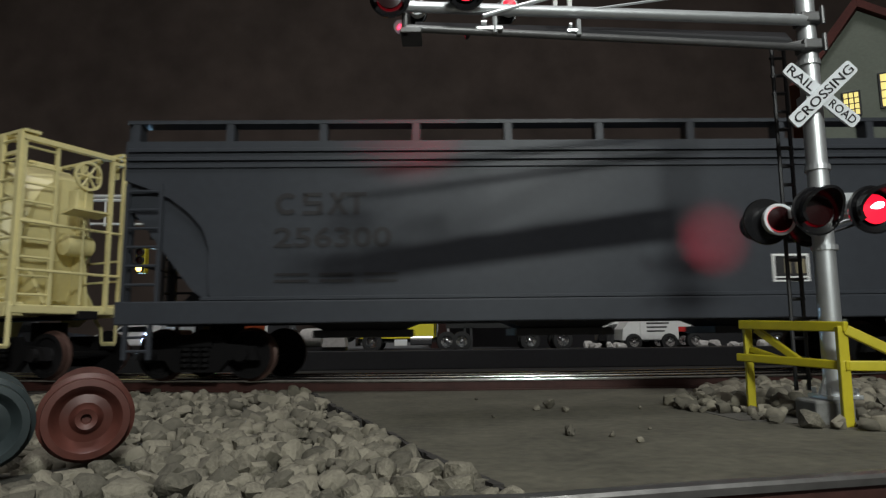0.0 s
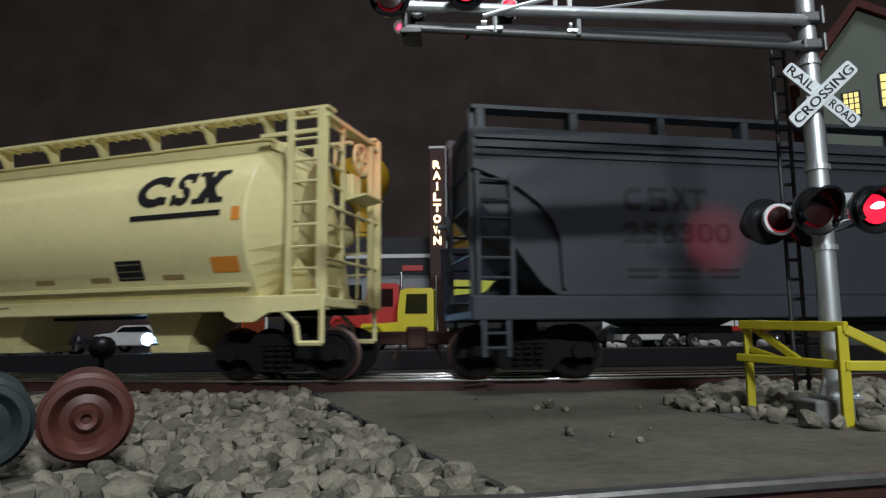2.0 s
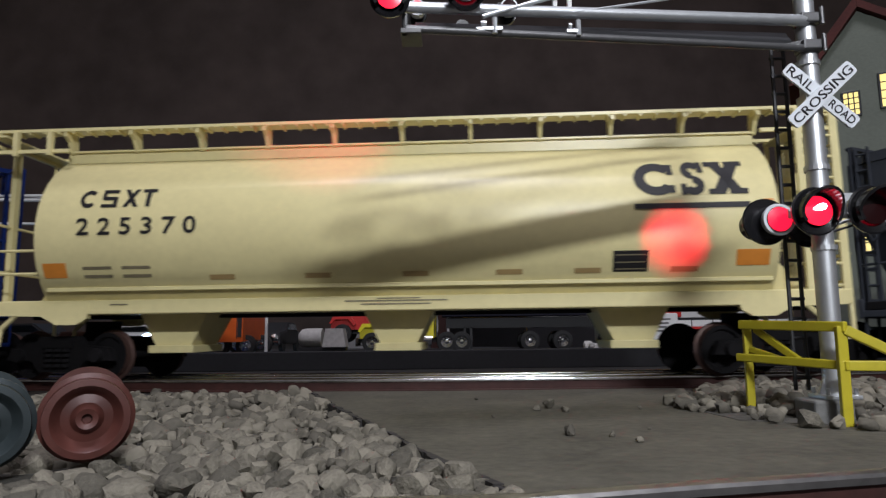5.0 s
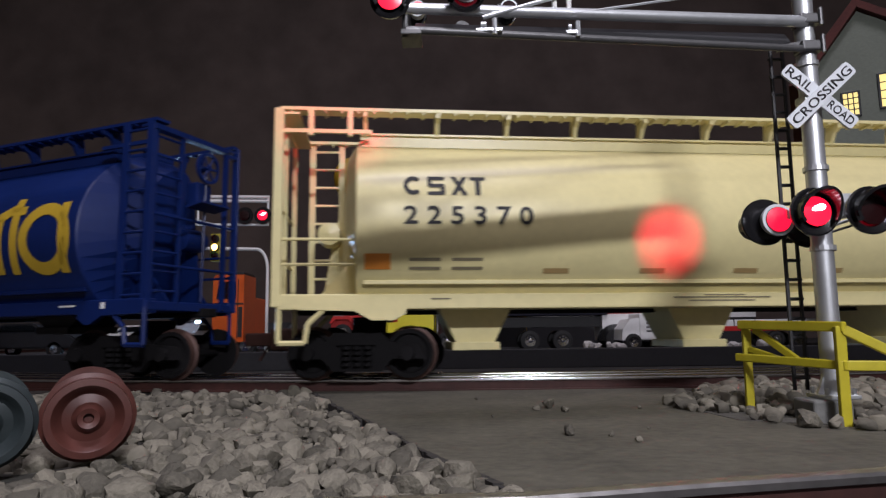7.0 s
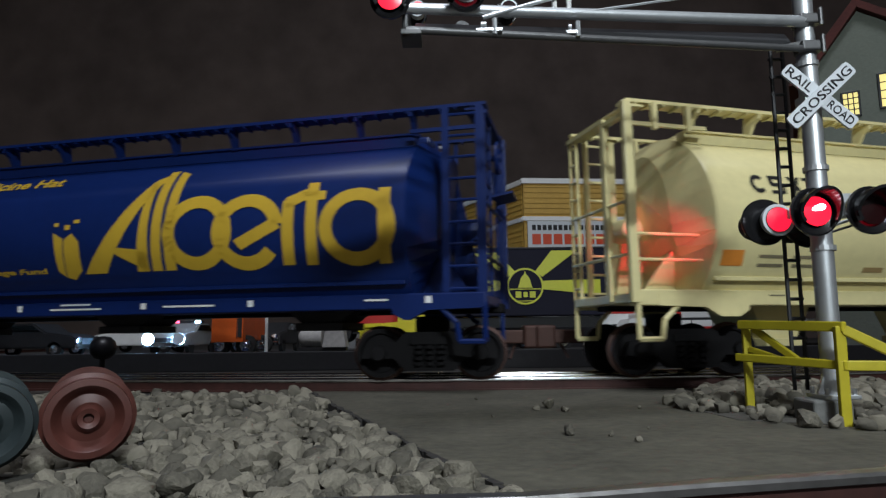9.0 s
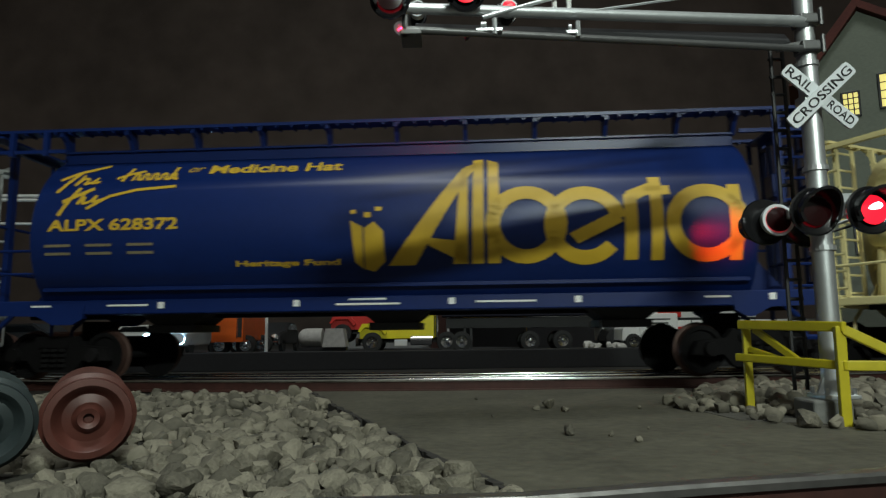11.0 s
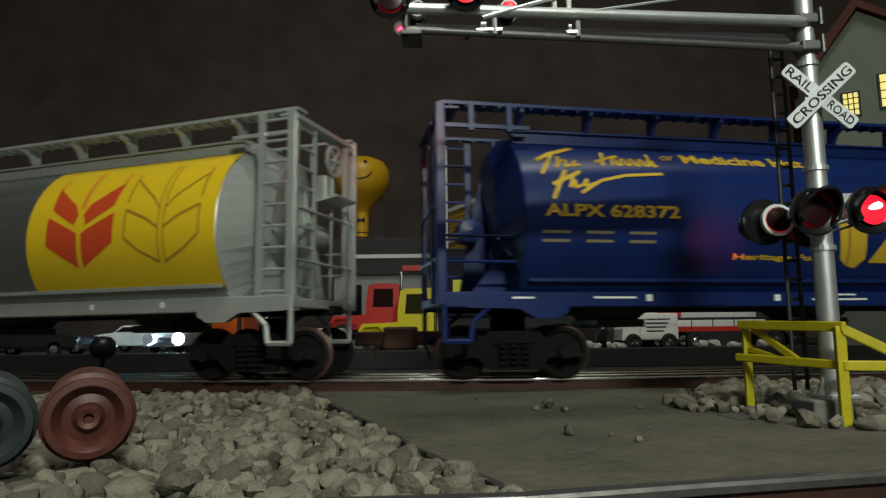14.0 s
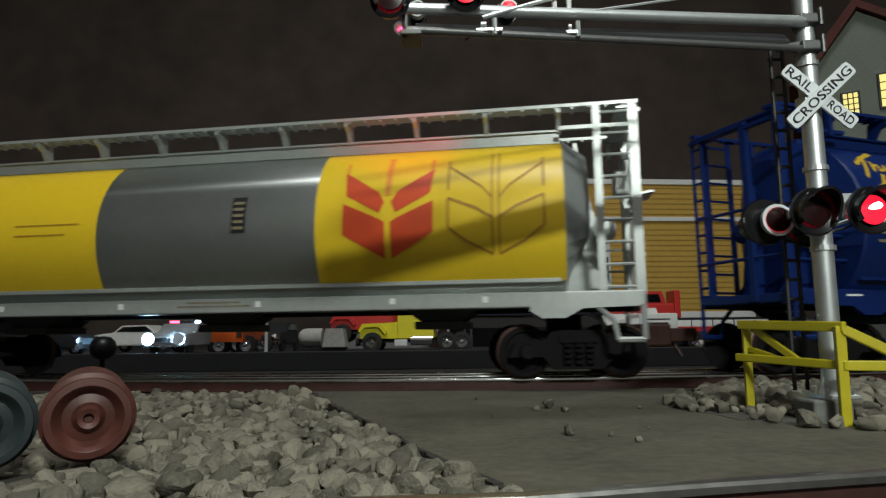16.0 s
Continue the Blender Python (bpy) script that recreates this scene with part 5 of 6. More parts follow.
def on_tank(x, z):
    r = float(np.interp(z, [19.9, 21.0, 22.2, 23.2, 24.2, 24.8], [2.9, 3.5, 3.65, 3.5, 2.9, 1.6]))
    return (x, -math.sqrt(max(0.01, r * r - x * x)) - 0.02, z)


for x in (-0.55, 0.8):
    e = on_tank(x, 23.55)
    part("eye", lathebm([(0.001, -0.12), (0.2, -0.1), (0.24, 0.0), (0.001, 0.1)], e, "y", 14), "ink", tower)
smile = [on_tank(0.12 + 1.55 * math.cos(radians(a)), 22.6 + 1.25 * math.sin(radians(a))) for a in range(195, 346, 10)]
part("painted_mouth", pipe(bmesh.new(), smile, 0.08, 6), "ink", tower)
part("painted_bow", prismbm([(-0.5, 16.9), (0, 16.65), (0.5, 16.9), (0.5, 16.2), (0, 16.45), (-0.5, 16.2)], -0.98, -0.9, "y"), "ink", tower)
for z in (14.9, 14.3, 13.2, 12.2):
    part("band", lathebm([(0.87, z), (0.93, z + 0.03), (0.93, z + 0.12), (0.87, z + 0.15)], (0, 0, 0), "z", 20), "ink", tower)

# low dark shop behind the trucks
shop = thing("roadside_shop", "low shop with dark upper band and pale grey wall", "building")
part("wall", boxbm(-14.2, -1.9, 82, 94, -0.4, 9.7), "palegrey", shop)
part("fascia", boxbm(-14.6, -1.6, 81.6, 94.4, 9.7, 14.6, 0.1), "dark", shop, "dark fascia band")
part("fascia_stripe", boxbm(-12.6, -1.6, 81.45, 81.6, 11.9, 12.4, 0.03), "white", shop)
part("sign_panel", boxbm(-5.3, -2.6, 81.4, 81.6, 10.2, 10.9, 0.03), "truckred", shop)
part("roof_vent", boxbm(-9.6, -8.0, 85, 87, 14.6, 15.6, 0.1), "dark", shop)
for x in (-12.6, -9.6):
    part("window", boxbm(x, x + 2.0, 81.93, 82.0, 4.0, 8.5), "pane", shop)

# far crossing signal, and a street signal on a curved mast
far = thing("crossing_signal", "white far-side cantilever crossing signal with lattice mast and red lamps", "signal")
bm = bmesh.new()
for dx in (-0.35, 0.35):
    for dy in (-0.35, 0.35):
        rod(bm, (-38.1 + dx, 52 + dy, 0.3), (-37.9 + dx, 52 + dy, 13.6), 0.09, seg=6)
for i in range(12):
    z = 0.6 + i * 1.1
    s = 0.35 if i % 2 else -0.35
    rod(bm, (-38.0 - s, 51.65, z), (-38.0 + s, 51.65, z + 1.1), 0.05, seg=6)
    rod(bm, (-38.4, 51.65, z), (-37.6, 51.65, z), 0.05, seg=6)
part("lattice_mast", bm, "white", far)
for z, y in ((13.55, 51.6), (13.2, 51.6), (11.2, 51.6)):
    part("boom", rodbm((-38, y, z + 0.4), (-14.4, y, z), 0.13 if z > 12 else 0.1, seg=8), "white", far)
for x in (-32.0, -28.0, -24.0, -20.3, -14.5):
    part("boom_post", rodbm((x, 51.6, 11.25), (x, 51.6, 13.6), 0.1, seg=8), "white", far)
part("stay", rodbm((-25, 51.5, 13.0), (-17.5, 51.5, 10.9), 0.05, seg=6), "alu", far)
part("stay", rodbm((-25, 51.5, 12.8), (-17.5, 51.5, 10.7), 0.05, seg=6), "alu", far)
for x, w in ((-14.85, 0), (-16.35, 1)):
    hd = part("signal_head", lathebm([(0.001, 0.3), (0.4, 0.25), (0.72, 0.05), (0.7, 0.0), (0.4, 0.0), (0.001, 0.08)], (0, 0, 0), "y", 20), "gloss", far, smooth=True, m=at(x, 51.3, 11.95))
    if w == 0:
        part("lens", lens_bm(0.42), ["hot", "lit", "unlit"], hd, "lit red lens", m=at(0, -0.08, 0))
    else:
        part("lens", lens_bm(0.42), ["unlit", "unlit", "unlit"], hd, m=at(0, -0.08, 0))

street = thing("traffic_signal", "yellow three-lamp traffic signal on a white curved mast", "traffic light")
pts = [(-14.2, 51, -0.4), (-14.25, 51, 7.2)] + [(-15.2 + 0.95 * math.cos(radians(a)), 51, 7.4 + 1.7 * math.sin(radians(a))) for a in range(10, 91, 16)] + [(-25.0, 51, 9.35)]
part("curved_mast", pipe(bmesh.new(), pts, 0.13, 8), "white", street)
part("housing", boxbm(-18.85, -18.0, 50.6, 51.3, 8.1, 10.35, 0.1), "safety", street, "yellow signal housing")
part("housing", boxbm(-24.8, -24.0, 50.6, 51.3, 7.2, 9.3, 0.1), "safety", street, "yellow signal housing")
for i in range(3):
    part("visor", lathebm([(0.29, 50.62), (0.33, 50.62), (0.33, 50.3), (0.29, 50.3), (0.29, 50.62)], (-24.4, 0, 8.9 - 0.66 * i), "y", 16, cap=False), "dark", street)
    part("lens", lens_bm(0.27), ["unlit", "unlit", "unlit"] if i < 2 else ["amber", "amber", "unlit"], street, m=at(-24.4, 50.5, 8.9 - 0.66 * i))
TRAFFIC = []
for i, (nm, a, b) in enumerate((("red", 8.2, 17.0), ("amber", 5.4, 8.2), ("green", -1.0, 5.4))):
    z = 9.93 - 0.7 * i
    part("visor", lathebm([(0.29, 50.62), (0.33, 50.62), (0.33, 50.3), (0.29, 50.3), (0.29, 50.62)], (-18.42, 0, z), "y", 16, cap=False), "dark", street)
    c = {"red": "lit", "amber": "amber", "green": "green"}[nm]
    TRAFFIC.append((part("lens", lens_bm(0.27), [c, c, "unlit"], street, nm + " lens", smooth=True), at(-18.42, 50.5, z), a, b))


def traffic_motion():
    for ob, base, a, b in TRAFFIC:
        ang = 0.0 if a <= 0 < b else 180.0
        rows = [(0.0, base @ at(0, 0, 0, 0, 0, ang))]
        for x in (a, b):
            if 0 < x < 16:
                to = 180.0 - ang
                rows += [(x + k * 0.1, base @ at(0, 0, 0, 0, 0, ang + (to - ang) * k / 3)) for k in range(4)]
                ang = to
        walk(ob, rows + [(16.0, base @ at(0, 0, 0, 0, 0, ang))])


orange = thing("orange_truck", "orange delivery truck with a tall cab", "truck", at(-18.4, 56.5, ROAD))
part("cab", prismbm([(-1.6, 1.2), (-1.6, 6.7), (-1.4, 7.0), (1.1, 7.0), (1.1, 1.2)], -1.7, 1.7, "y"), "truckorange", orange)
part("roof_rack", boxbm(-1.0, 1.0, -1.5, 1.5, 7.0, 7.25, 0.05), "dark", orange)
part("side_window", prismbm([(-1.3, 4.9), (-1.05, 6.4), (0.4, 6.4), (0.4, 4.9)], -1.74, -1.68, "y"), "pane", orange)
part("door_seam", boxbm(0.55, 0.62, -1.73, -1.7, 1.5, 6.6), "dark", orange)
part("panel_strip", boxbm(-1.6, 1.1, -1.75, -1.7, 4.4, 4.55), "dark", orange)
part("body", boxbm(-1.5, 1.0, 1.75, 6.0, 1.3, 5.2, 0.1), "truckorange", orange)
part("grille", boxbm(0.66, 1.0, -1.76, -1.7, 1.6, 4.2), "dark", orange)
for y in (-0.6, 4.4):
    wheel(orange, -1.2, y, 0.9, 0.9)
    wheel(orange, 1.1, y, 0.9, 0.9)


# the headlamps of the patrol car flash in turn: times at which the light changes over
WIGWAG = []
SWAPS = [0.2 * k for k in range(1, 11)] + [2.45, 2.65, 2.85, 3.3, 3.85] + [4.05 + 0.2 * k for k in range(20)] + [8.26, 8.46, 8.95, 9.1] + [9.3 + 0.2 * k for k in range(24)] + [14.1, 14.3, 14.54, 14.7, 14.9, 15.1, 15.3, 15.6, 15.85]


def headlamp_motion():
    for ob, base, left in WIGWAG:
        angle = 0.0 if left else 180.0
        rows = [(0.0, base @ at(0, 0, 0, 0, 0, angle))]
        for x in SWAPS:
            k, to = round(x * FPS), 180.0 - angle
            rows += [((k + j) / FPS, base @ at(0, 0, 0, 0, 0, angle + (to - angle) * (j + 2) / 3)) for j in (-2, -1, 0, 1)]
            angle = to
        walk(ob, rows + [(16.0, base @ at(0, 0, 0, 0, 0, angle))])


def saloon(name, label, m, paint, lamps, face=False):
    """A parked car; face: its front towards the camera, else in profile, nose to +x."""
    c = thing(name, label, "car", m)
    turn = at(0, 0, 0, 0, 0, -90) if face else at(0, 0, 0)
    prof = [(-4.8, 0.8), (-4.9, 1.9), (-4.0, 2.1), (-2.7, 2.2), (-1.8, 3.0), (1.0, 3.05), (2.2, 2.2), (4.4, 1.95), (4.9, 1.6), (4.9, 0.8)]
    bm = prismbm(prof, -1.9, 1.9, "y")
    bmesh.ops.bevel(bm, geom=list(bm.edges), offset=0.12, segments=2, affect="EDGES")
    part("body", bm, paint, c, smooth=True, m=turn)
    for y in (-1.92, 1.92):
        part("side_window", prismbm([(-2.3, 2.3), (-1.6, 2.85), (0.9, 2.9), (1.7, 2.3)], y - 0.02, y + 0.02, "y"), "pane", c, m=turn)
    part("bumper", boxbm(4.85, 5.05, -1.9, 1.9, 0.75, 1.15, 0.05), "chrome", c, m=turn)
    part("grille", boxbm(4.88, 4.98, -1.0, 1.0, 1.2, 1.6, 0.02), "dark", c, m=turn)
    for y in (-1.45, 1.45):
        if lamps == "head":
            WIGWAG.append((part("head_lamp", lens_bm(0.55), ["head", "head", "dimhead"], c, "flashing blue-white headlamp"), at(y, -5.15, 1.5), y < 0))
        else:
            part("head_lamp", lathebm([(0.001, 4.86), (0.4, 4.88), (0.4, 5.0), (0.001, 5.04)], (0, y, 1.45), "x", 16), lamps, c, m=turn)
        part("tail_lamp", boxbm(-4.98, -4.88, y - 0.35, y + 0.35, 1.35, 1.65, 0.03), "tail", c, m=turn)
    for x in (-3.0, 3.0):
        for y in (-1.7, 1.7):
            w = part("wheel", lathebm([(0.001, -0.22), (0.4, -0.24), (0.45, -0.2), (0.68, -0.2), (0.7, 0.2), (0.001, 0.2)], (0, 0, 0), "y", 18), ["tyre"], c, smooth=True, m=turn @ at(x, y, 0.7))
            part("rim", lathebm([(0.001, -0.3), (0.36, -0.27), (0.38, -0.22), (0.001, -0.22)], (0, 0, 0), "y", 14), "chrome", w)
    return c


saloon("parked_car", "pale silver patrol car with bright blue-white headlamps facing the track", at(-26.8, 66, ROAD), "palegrey", "head", True)
saloon("parked_car", "white car standing at the back of the street", at(-34.0, 72.5, ROAD), "white", "chrome")
saloon("parked_car", "dark car seen head-on with weak lamps", at(-17.8, 66.5, ROAD), "dark", "chrome", True)
saloon("parked_car", "dark car with red tail lamps glowing", at(-37.6, 58.5, ROAD), "dark", "chrome")
bar_light = thing("light_bar", "small roof light bar with white and red lamps", "light bar", at(-26.8, 66.4, ROAD + 3.06))
part("bar", boxbm(-1.6, 1.6, -0.5, 0.5, 0, 0.3, 0.05), "dark", bar_light)
part("white_lamp", boxbm(1.1, 1.55, -0.56, -0.5, 0.05, 0.28), "head", bar_light)
part("red_lamp", boxbm(-1.55, -0.6, -0.56, -0.5, 0.05, 0.28), "tail", bar_light)

# white van and red-and-white trailer on the right
van = thing("white_van", "white box van with dark lines on its side", "van", at(19.2, 59, ROAD))
part("body", boxbm(-1.6, 1.9, -1.7, 1.7, 0.9, 3.3, 0.12), "white", van)
part("cab", prismbm([(-3.2, 0.9), (-3.1, 1.9), (-2.4, 2.8), (-1.6, 2.9), (-1.6, 0.9)], -1.6, 1.6, "y"), "white", van)
part("side_lines", proud(flat([rect(-1.0, 1.2 - 0.2 * i, 2.7 - 0.35 * i, 2.82 - 0.35 * i) for i in range(4)]), 0.02), "ink", van, m=at(0, -1.71, 0))
for x in (-2.2, 1.0):
    wheel(van, x, -1.5, 0.75, 0.75)
    wheel(van, x, 1.5, 0.75, 0.75)
flat_trailer = thing("flat_trailer", "long low trailer with red and white side boards", "trailer", at(25.6, 60.5, ROAD))
part("side_board", boxbm(-4.7, 9.0, -1.86, 1.86, 1.62, 2.06, 0.04), "truckred", flat_trailer)
part("deck", boxbm(-4.65, 9.0, -1.75, 1.75, 2.0, 2.6, 0.04), "dark", flat_trailer)
for i in range(7):
    part("white_board", boxbm(-4.68 + 1.96 * i, -4.68 + 1.96 * i + 1.86, -1.84, -1.74, 2.07, 2.66, 0.02), "white", flat_trailer)
for x in (-2.5, 5.0, 7.0):
    wheel(flat_trailer, x, -1.5, 0.8, 0.8)
    wheel(flat_trailer, x, 1.5, 0.8, 0.8)
red_loader = thing("red_tractor", "small red tractor with a cab in front of the store", "tractor", at(21.3, 63.5, ROAD))
part("body", boxbm(-2.2, 1.4, -1.2, 1.2, 2.2, 4.4, 0.15), "truckred", red_loader)
part("cab", prismbm([(-1.9, 4.4), (-1.6, 5.6), (0.2, 5.6), (0.6, 4.4)], -1.1, 1.1, "y"), "truckred", red_loader)
part("side_window", prismbm([(-1.5, 4.5), (-1.3, 5.3), (-0.1, 5.3), (0.1, 4.5)], -1.14, -1.1, "y"), "pane", red_loader)
part("rear_board", boxbm(1.4, 2.0, -1.2, 1.2, 3.0, 5.7, 0.1), "truckred", red_loader)
for x in (-1.5, 0.9):
    wheel(red_loader, x, -1.3, 1.2, 1.2)
    wheel(red_loader, x, 1.3, 1.2, 1.2)

def stone_bm(seed, size=1.0):
    rnd = random.Random(seed)
    bm = bmesh.new()
    sx, sy, sz = rnd.uniform(0.8, 1.25), rnd.uniform(0.75, 1.1), rnd.uniform(0.6, 0.95)
    for _ in range(22):
        v = Vector((rnd.uniform(-1, 1), rnd.uniform(-1, 1), rnd.uniform(-1, 1)))
        v = v / max(0.2, (abs(v.x) ** 3 + abs(v.y) ** 3 + abs(v.z) ** 3) ** (1 / 3)) * rnd.uniform(0.88, 1.0)
        bm.verts.new((v.x * sx * size, v.y * sy * size, v.z * sz * size))
    bmesh.ops.convex_hull(bm, input=bm.verts)
    loose = [v for v in bm.verts if not v.link_faces]
    bmesh.ops.delete(bm, geom=loose, context="VERTS")
    return bm


# piles of pale rock beside the street
def rock_pile(c, spread, n, size, seed):
    r = random.Random(seed)
    bm = bmesh.new()
    for i in range(n):
        one = stone_bm(seed * 50 + i, size * r.uniform(0.6, 1.2))
        bmesh.ops.translate(one, vec=(c[0] + r.uniform(-spread, spread), c[1] + r.uniform(-1.5, 1.5), c[2] + size * 0.5 + r.uniform(0, size * 0.6)), verts=one.verts)
        me = bpy.data.meshes.new("tmp")
        one.to_mesh(me)
        one.free()
        bm.from_mesh(me)
        bpy.data.meshes.remove(me)
    tagged(part("rock_pile", bm, "rock"), "pile of pale plaster rocks beside the street", "rocks", kind="stuff")


rock_pile((26.0, 56.4, ROAD), 3.2, 16, 0.5, 3)
rock_pile((14.6, 57.6, ROAD), 1.9, 9, 0.5, 4)
rock_pile((-33.5, 49.5, -0.3), 5.0, 22, 0.6, 5)
barrel = thing("white_tank", "white dome-ended storage tank lying on the street edge", "tank", at(-9.6, 50.5, 0.3))
part("drum", lathebm([(0.001, -1.95), (0.4, -1.85), (0.66, -1.6), (0.74, -1.2), (0.74, 0.0), (0.001, 0.0)], (0, 0, 1.6), "x", 22), "rock", barrel, smooth=True)
part("block", prismbm([(0.1, 0.87), (0.35, 2.3), (1.7, 2.3), (1.95, 0.87)], -0.8, 0.8, "y"), "rock", barrel, "pale tapered block beside the drum")
part("saddle", boxbm(-1.8, 1.9, -0.6, 0.6, -0.75, 0.87), "dark", barrel)

# stucco house on the right, with lit windows
house = thing("house", "grey-green stucco house with red-brown roof and lit windows", "house", at(31.6, 50, 0, 0, 0, -30))
part("gable_wall", prismbm([(-0.8, -0.4), (-0.8, 23.2), (2.75, 27.8), (9.0, 23.2), (9.0, -0.4)], 0, 0.6, "y"), "stucco", house)
part("side_wall", boxbm(-0.8, -0.2, 0.6, 22, -0.4, 23.1), "stucco", house)
part("side_wall", boxbm(8.4, 9.0, 0.6, 22, -0.4, 23.3), "stucco", house)
part("back_wall", prismbm([(-0.8, -0.4), (-0.8, 23.2), (2.75, 27.8), (9.0, 23.2), (9.0, -0.4)], 22, 22.6, "y"), "stucco", house)
part("roof", prismbm([(2.74, 27.92), (2.74, 28.9), (-2.5, 22.3), (-1.45, 22.3)], -0.6, 23.2, "y"), "roof", house)
part("roof", prismbm([(2.75, 27.92), (9.8, 22.7), (10.0, 23.2), (2.75, 28.6)], -0.6, 23.2, "y"), "roof", house)
for x0, z0, w, h in ((1.2, 19.1, 1.1, 1.9), (3.75, 19.4, 1.6, 2.7), (1.2, 8.0, 1.4, 3.0)):
    f = part("window", boxbm(x0 - 0.12, x0 + w + 0.12, -0.14, 0.0, z0 - 0.12, z0 + h + 0.12, 0.03), "black", house, "dark-framed lit window")
    nx, nz = 3, 4
    for i in range(nx):
        for k in range(nz):
            cw, chh = w / nx, h / nz
            part("pane", boxbm(x0 + i * cw + 0.05, x0 + (i + 1) * cw - 0.05, -0.17, -0.14, z0 + k * chh + 0.05, z0 + (k + 1) * chh - 0.05), "window", f)

# a dark round target on a short post beyond the rails
target = thing("track_target", "dark round target on a short post beside the track", "track signal", at(-20.3, 38, -0.45))
part("ball", lathebm([(0.001, 1.25), (0.4, 1.32), (0.66, 1.6), (0.74, 1.95), (0.66, 2.3), (0.4, 2.58), (0.001, 2.65)], (0, 0, 0), "z", 24), "black", target, smooth=True)
part("post", rodbm((0, 0, 0), (0, 0, 1.35), 0.15, seg=10), "black", target)


# ---- stones ----
def left_bank(x, y):
    """Inside the ballast between the road and the left?"""
    edge = np.interp(y, [8.0, 8.85, 10.93, 13.68, 19.2, 24.4], [1.3, 0.85, -0.15, -1.12, -3.3, -5.1])
    rail = np.interp(x, [-14, -6, 0.8, 2.9], [6.35, 6.6, 6.98, 7.4])
    far = ARC_Y - math.sqrt((ARC_R + 1.95) ** 2 - (x - ARC_X) ** 2)
    return x < edge - 0.14 and rail < y < far


def right_bank(x, y):
    """Inside the ballast round the foot of the mast?"""
    edge = np.interp(y, [12.6, 13.3, 13.7, 14.4, 15.4, 18.0, 19.0, 23.0], [12.5, 9.1, 8.0, 7.4, 6.8, 6.2, 6.3, 10.0])
    far = ARC_Y - math.sqrt((ARC_R + 1.95) ** 2 - (x - ARC_X) ** 2)
    return x > edge and y < far


ballast = thing("ballast", "bank of loose pale grey crushed stones beside the track", "ballast", kind="structure")
bm = prismbm([(-40, 4.5), (0.6, 6.8), (0.75, 8.8), (-0.25, 10.9), (-1.2, 13.6), (-3.4, 19.1), (-5.2, 24.2), (-40, 33)], -0.44, -0.2, "z")
part("grit", bm, "bed", ballast)
bm = prismbm([(6.9, 15.2), (9.0, 13.9), (30, 8), (30, 27), (12, 24.5), (9.6, 22.5), (6.4, 19)], -0.44, 0.012, "z")
part("grit", bm, "bed", ballast)
rnd = random.Random(11)
kinds = []
for i in range(10):
    ob = part("stone", stone_bm(100 + i), "stone", ballast)
    for f in ob.data.polygons:
        f.use_smooth = True
    ob.data.set_sharp_from_angle(angle=radians(48))
    kinds.append(ob.data)
    ob.matrix_basis = at(-3.0 - 0.9 * i, 12 + 0.7 * i, -0.05, 0, 0, 40 * i) @ Matrix.Scale(0.26, 4)
spots = []
tries = 0
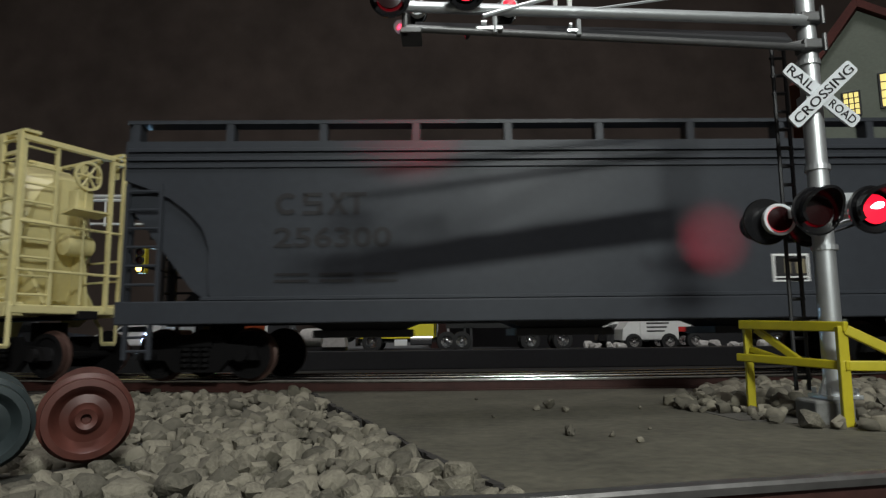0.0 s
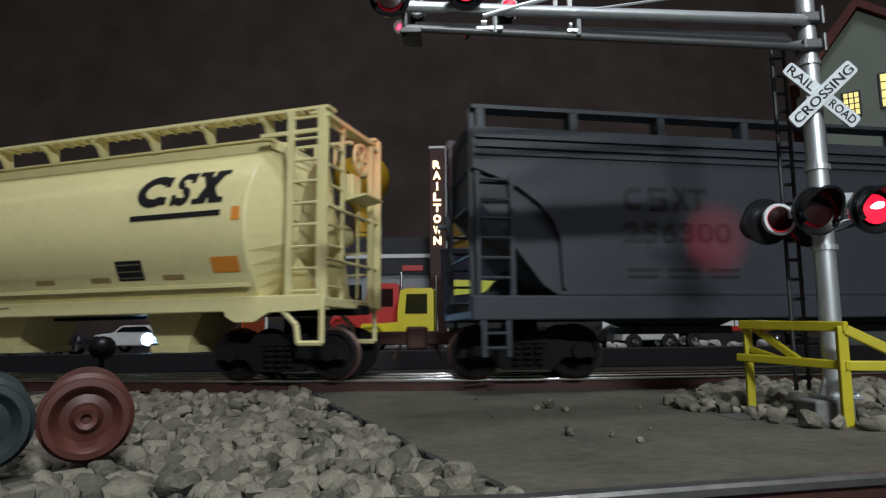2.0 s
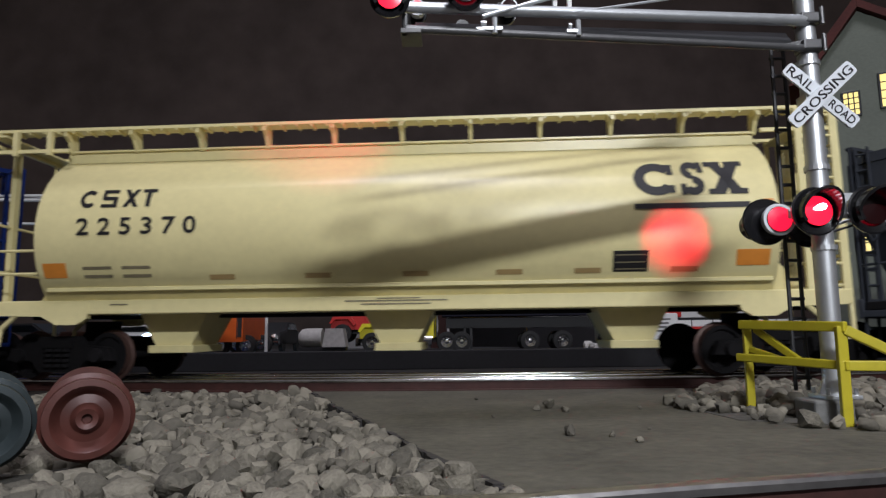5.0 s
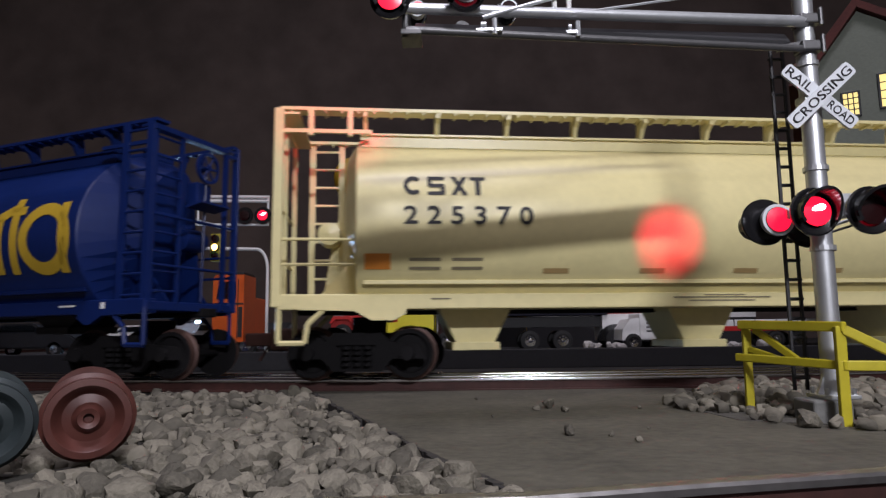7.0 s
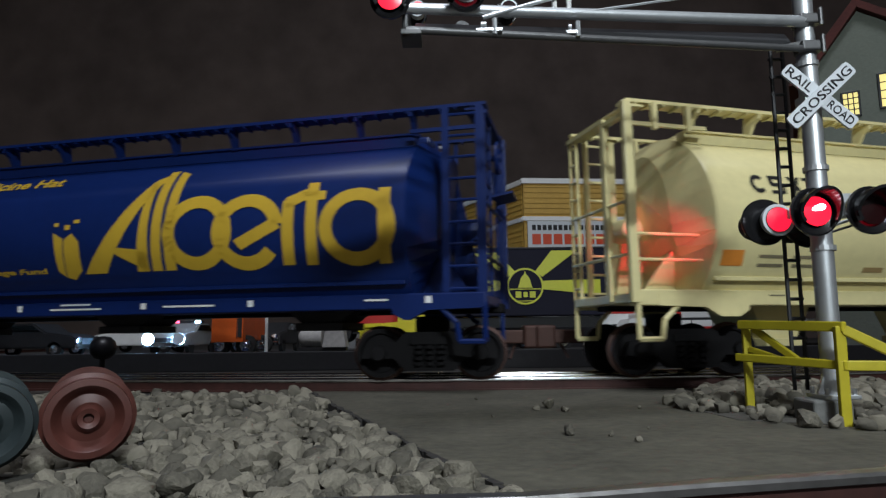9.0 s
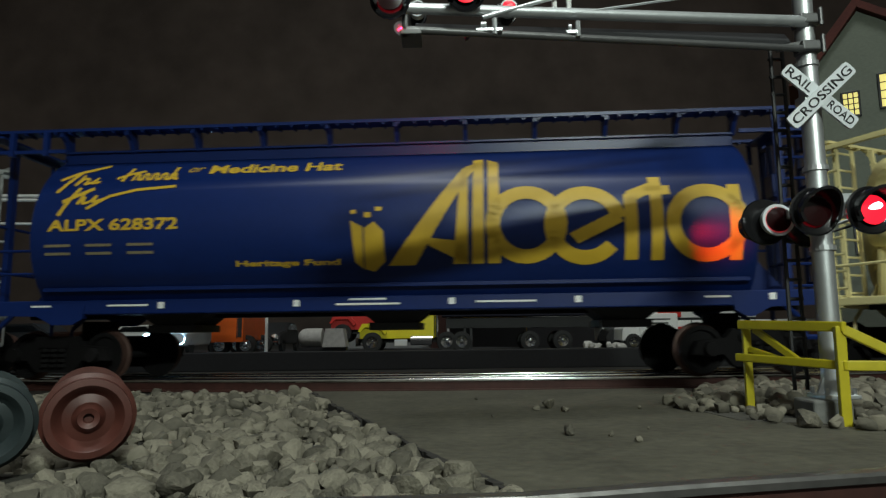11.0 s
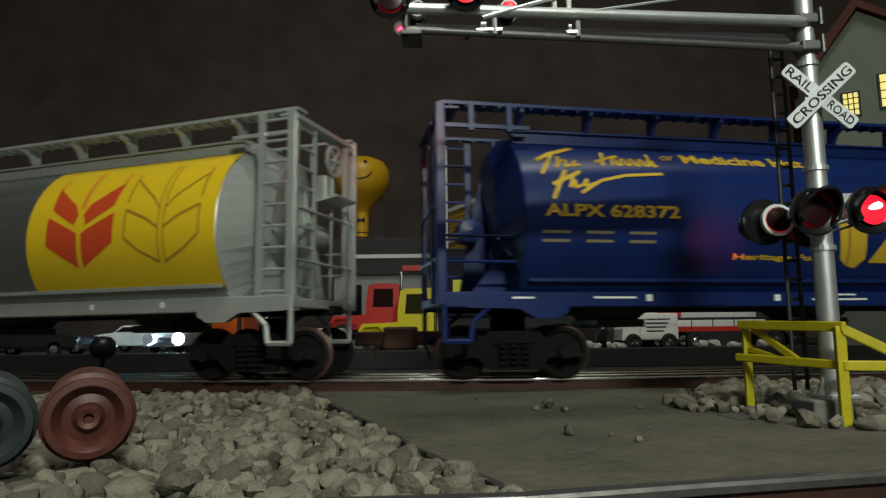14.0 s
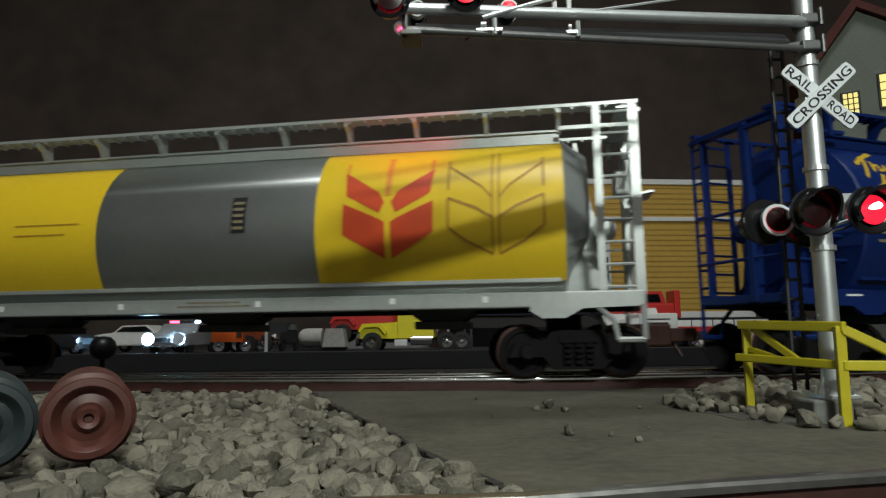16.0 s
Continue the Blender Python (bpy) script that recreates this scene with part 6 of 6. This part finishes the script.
while len(spots) < 4300 and tries < 60000:
    tries += 1
    if rnd.random() < 0.72:
        y = 6.8 + 17.6 * rnd.random() ** 1.05
        x = rnd.uniform(-0.74 * y - 2, 1.4)
        if not left_bank(x, y):
            continue
        r = rnd.choice((0.08, 0.1, 0.13, 0.15, 0.2, 0.26)) * rnd.uniform(0.85, 1.15)
        z = -0.24 + r * 0.3 + 0.1 * noise.noise((x * 0.6, y * 0.6, 0)) + rnd.uniform(0, 0.14)
        if y < 9.5:
            z += 0.03
    else:
        x, y = rnd.uniform(5.9, 16), rnd.uniform(12.4, 24)
        if not right_bank(x, y) or (abs(x - 8.8) < 0.75 and -1.0 < y - 15.0 < 0.7) or (x < 8.3 and rnd.random() < 0.45):
            continue
        r = rnd.choice((0.08, 0.1, 0.12, 0.15, 0.2, 0.26)) * rnd.uniform(0.85, 1.15)
        z = r * 0.45 + rnd.uniform(0, 0.06)
    near = min((math.hypot(x - a, y - b) / (r + c) for a, b, _, c in spots[-900:]), default=9)
    if near < 0.45:
        continue
    if math.hypot(x + 6.05, y - 11.0) < 1.0 or math.hypot(x + 7.2, y - 10.4) < 1.0:
        z -= 0.25
    spots.append((x, y, z, r))
spots.sort(key=lambda p: -(p[3] / math.hypot(p[0], p[1])))


def stone_pose(x, y, z, r):
    return at(x, y, z, rnd.uniform(-35, 35), rnd.uniform(-35, 35), rnd.uniform(0, 360)) @ Matrix.Scale(r, 4)


for x, y, z, r in spots[:285]:
    ob = new("stone", rnd.choice(kinds))
    ob.parent = ballast
    ob.matrix_basis = stone_pose(x, y, z, r)
verts, faces = [], []
for x, y, z, r in spots[285:]:
    me, m = rnd.choice(kinds), stone_pose(x, y, z, r)
    n = len(verts)
    verts += [tuple(m @ v.co) for v in me.vertices]
    faces += [tuple(n + i for i in p.vertices) for p in me.polygons]
me = bpy.data.meshes.new("stone_heap")
me.from_pydata(verts, [], faces)
me.materials.append(M["stones"])
me.polygons.foreach_set("use_smooth", [True] * len(me.polygons))
me.set_sharp_from_angle(angle=radians(48))
heap = tagged(new("stone_heap", me), "loose pale grey crushed stone ballast", "ballast", kind="stuff")
# a few stones strewn on the road
for x, y, r in ((2.55, 13.35, 0.15), (3.35, 13.1, 0.07), (2.9, 18.0, 0.2), (3.2, 17.2, 0.12), (2.5, 17.6, 0.1), (4.4, 14.0, 0.05), (1.2, 16.2, 0.05), (5.3, 17.6, 0.07), (3.7, 12.4, 0.08), (1.0, 20.5, 0.06)):
    ob = tagged(new("pebble", rnd.choice(kinds)), "small loose stone lying on the road", "stone", "pebbles on the road")
    ob.matrix_basis = stone_pose(x, y, r * 0.6, r)


def motions():
    train_motion()
    signal_motion()
    traffic_motion()
    headlamp_motion()


motions()
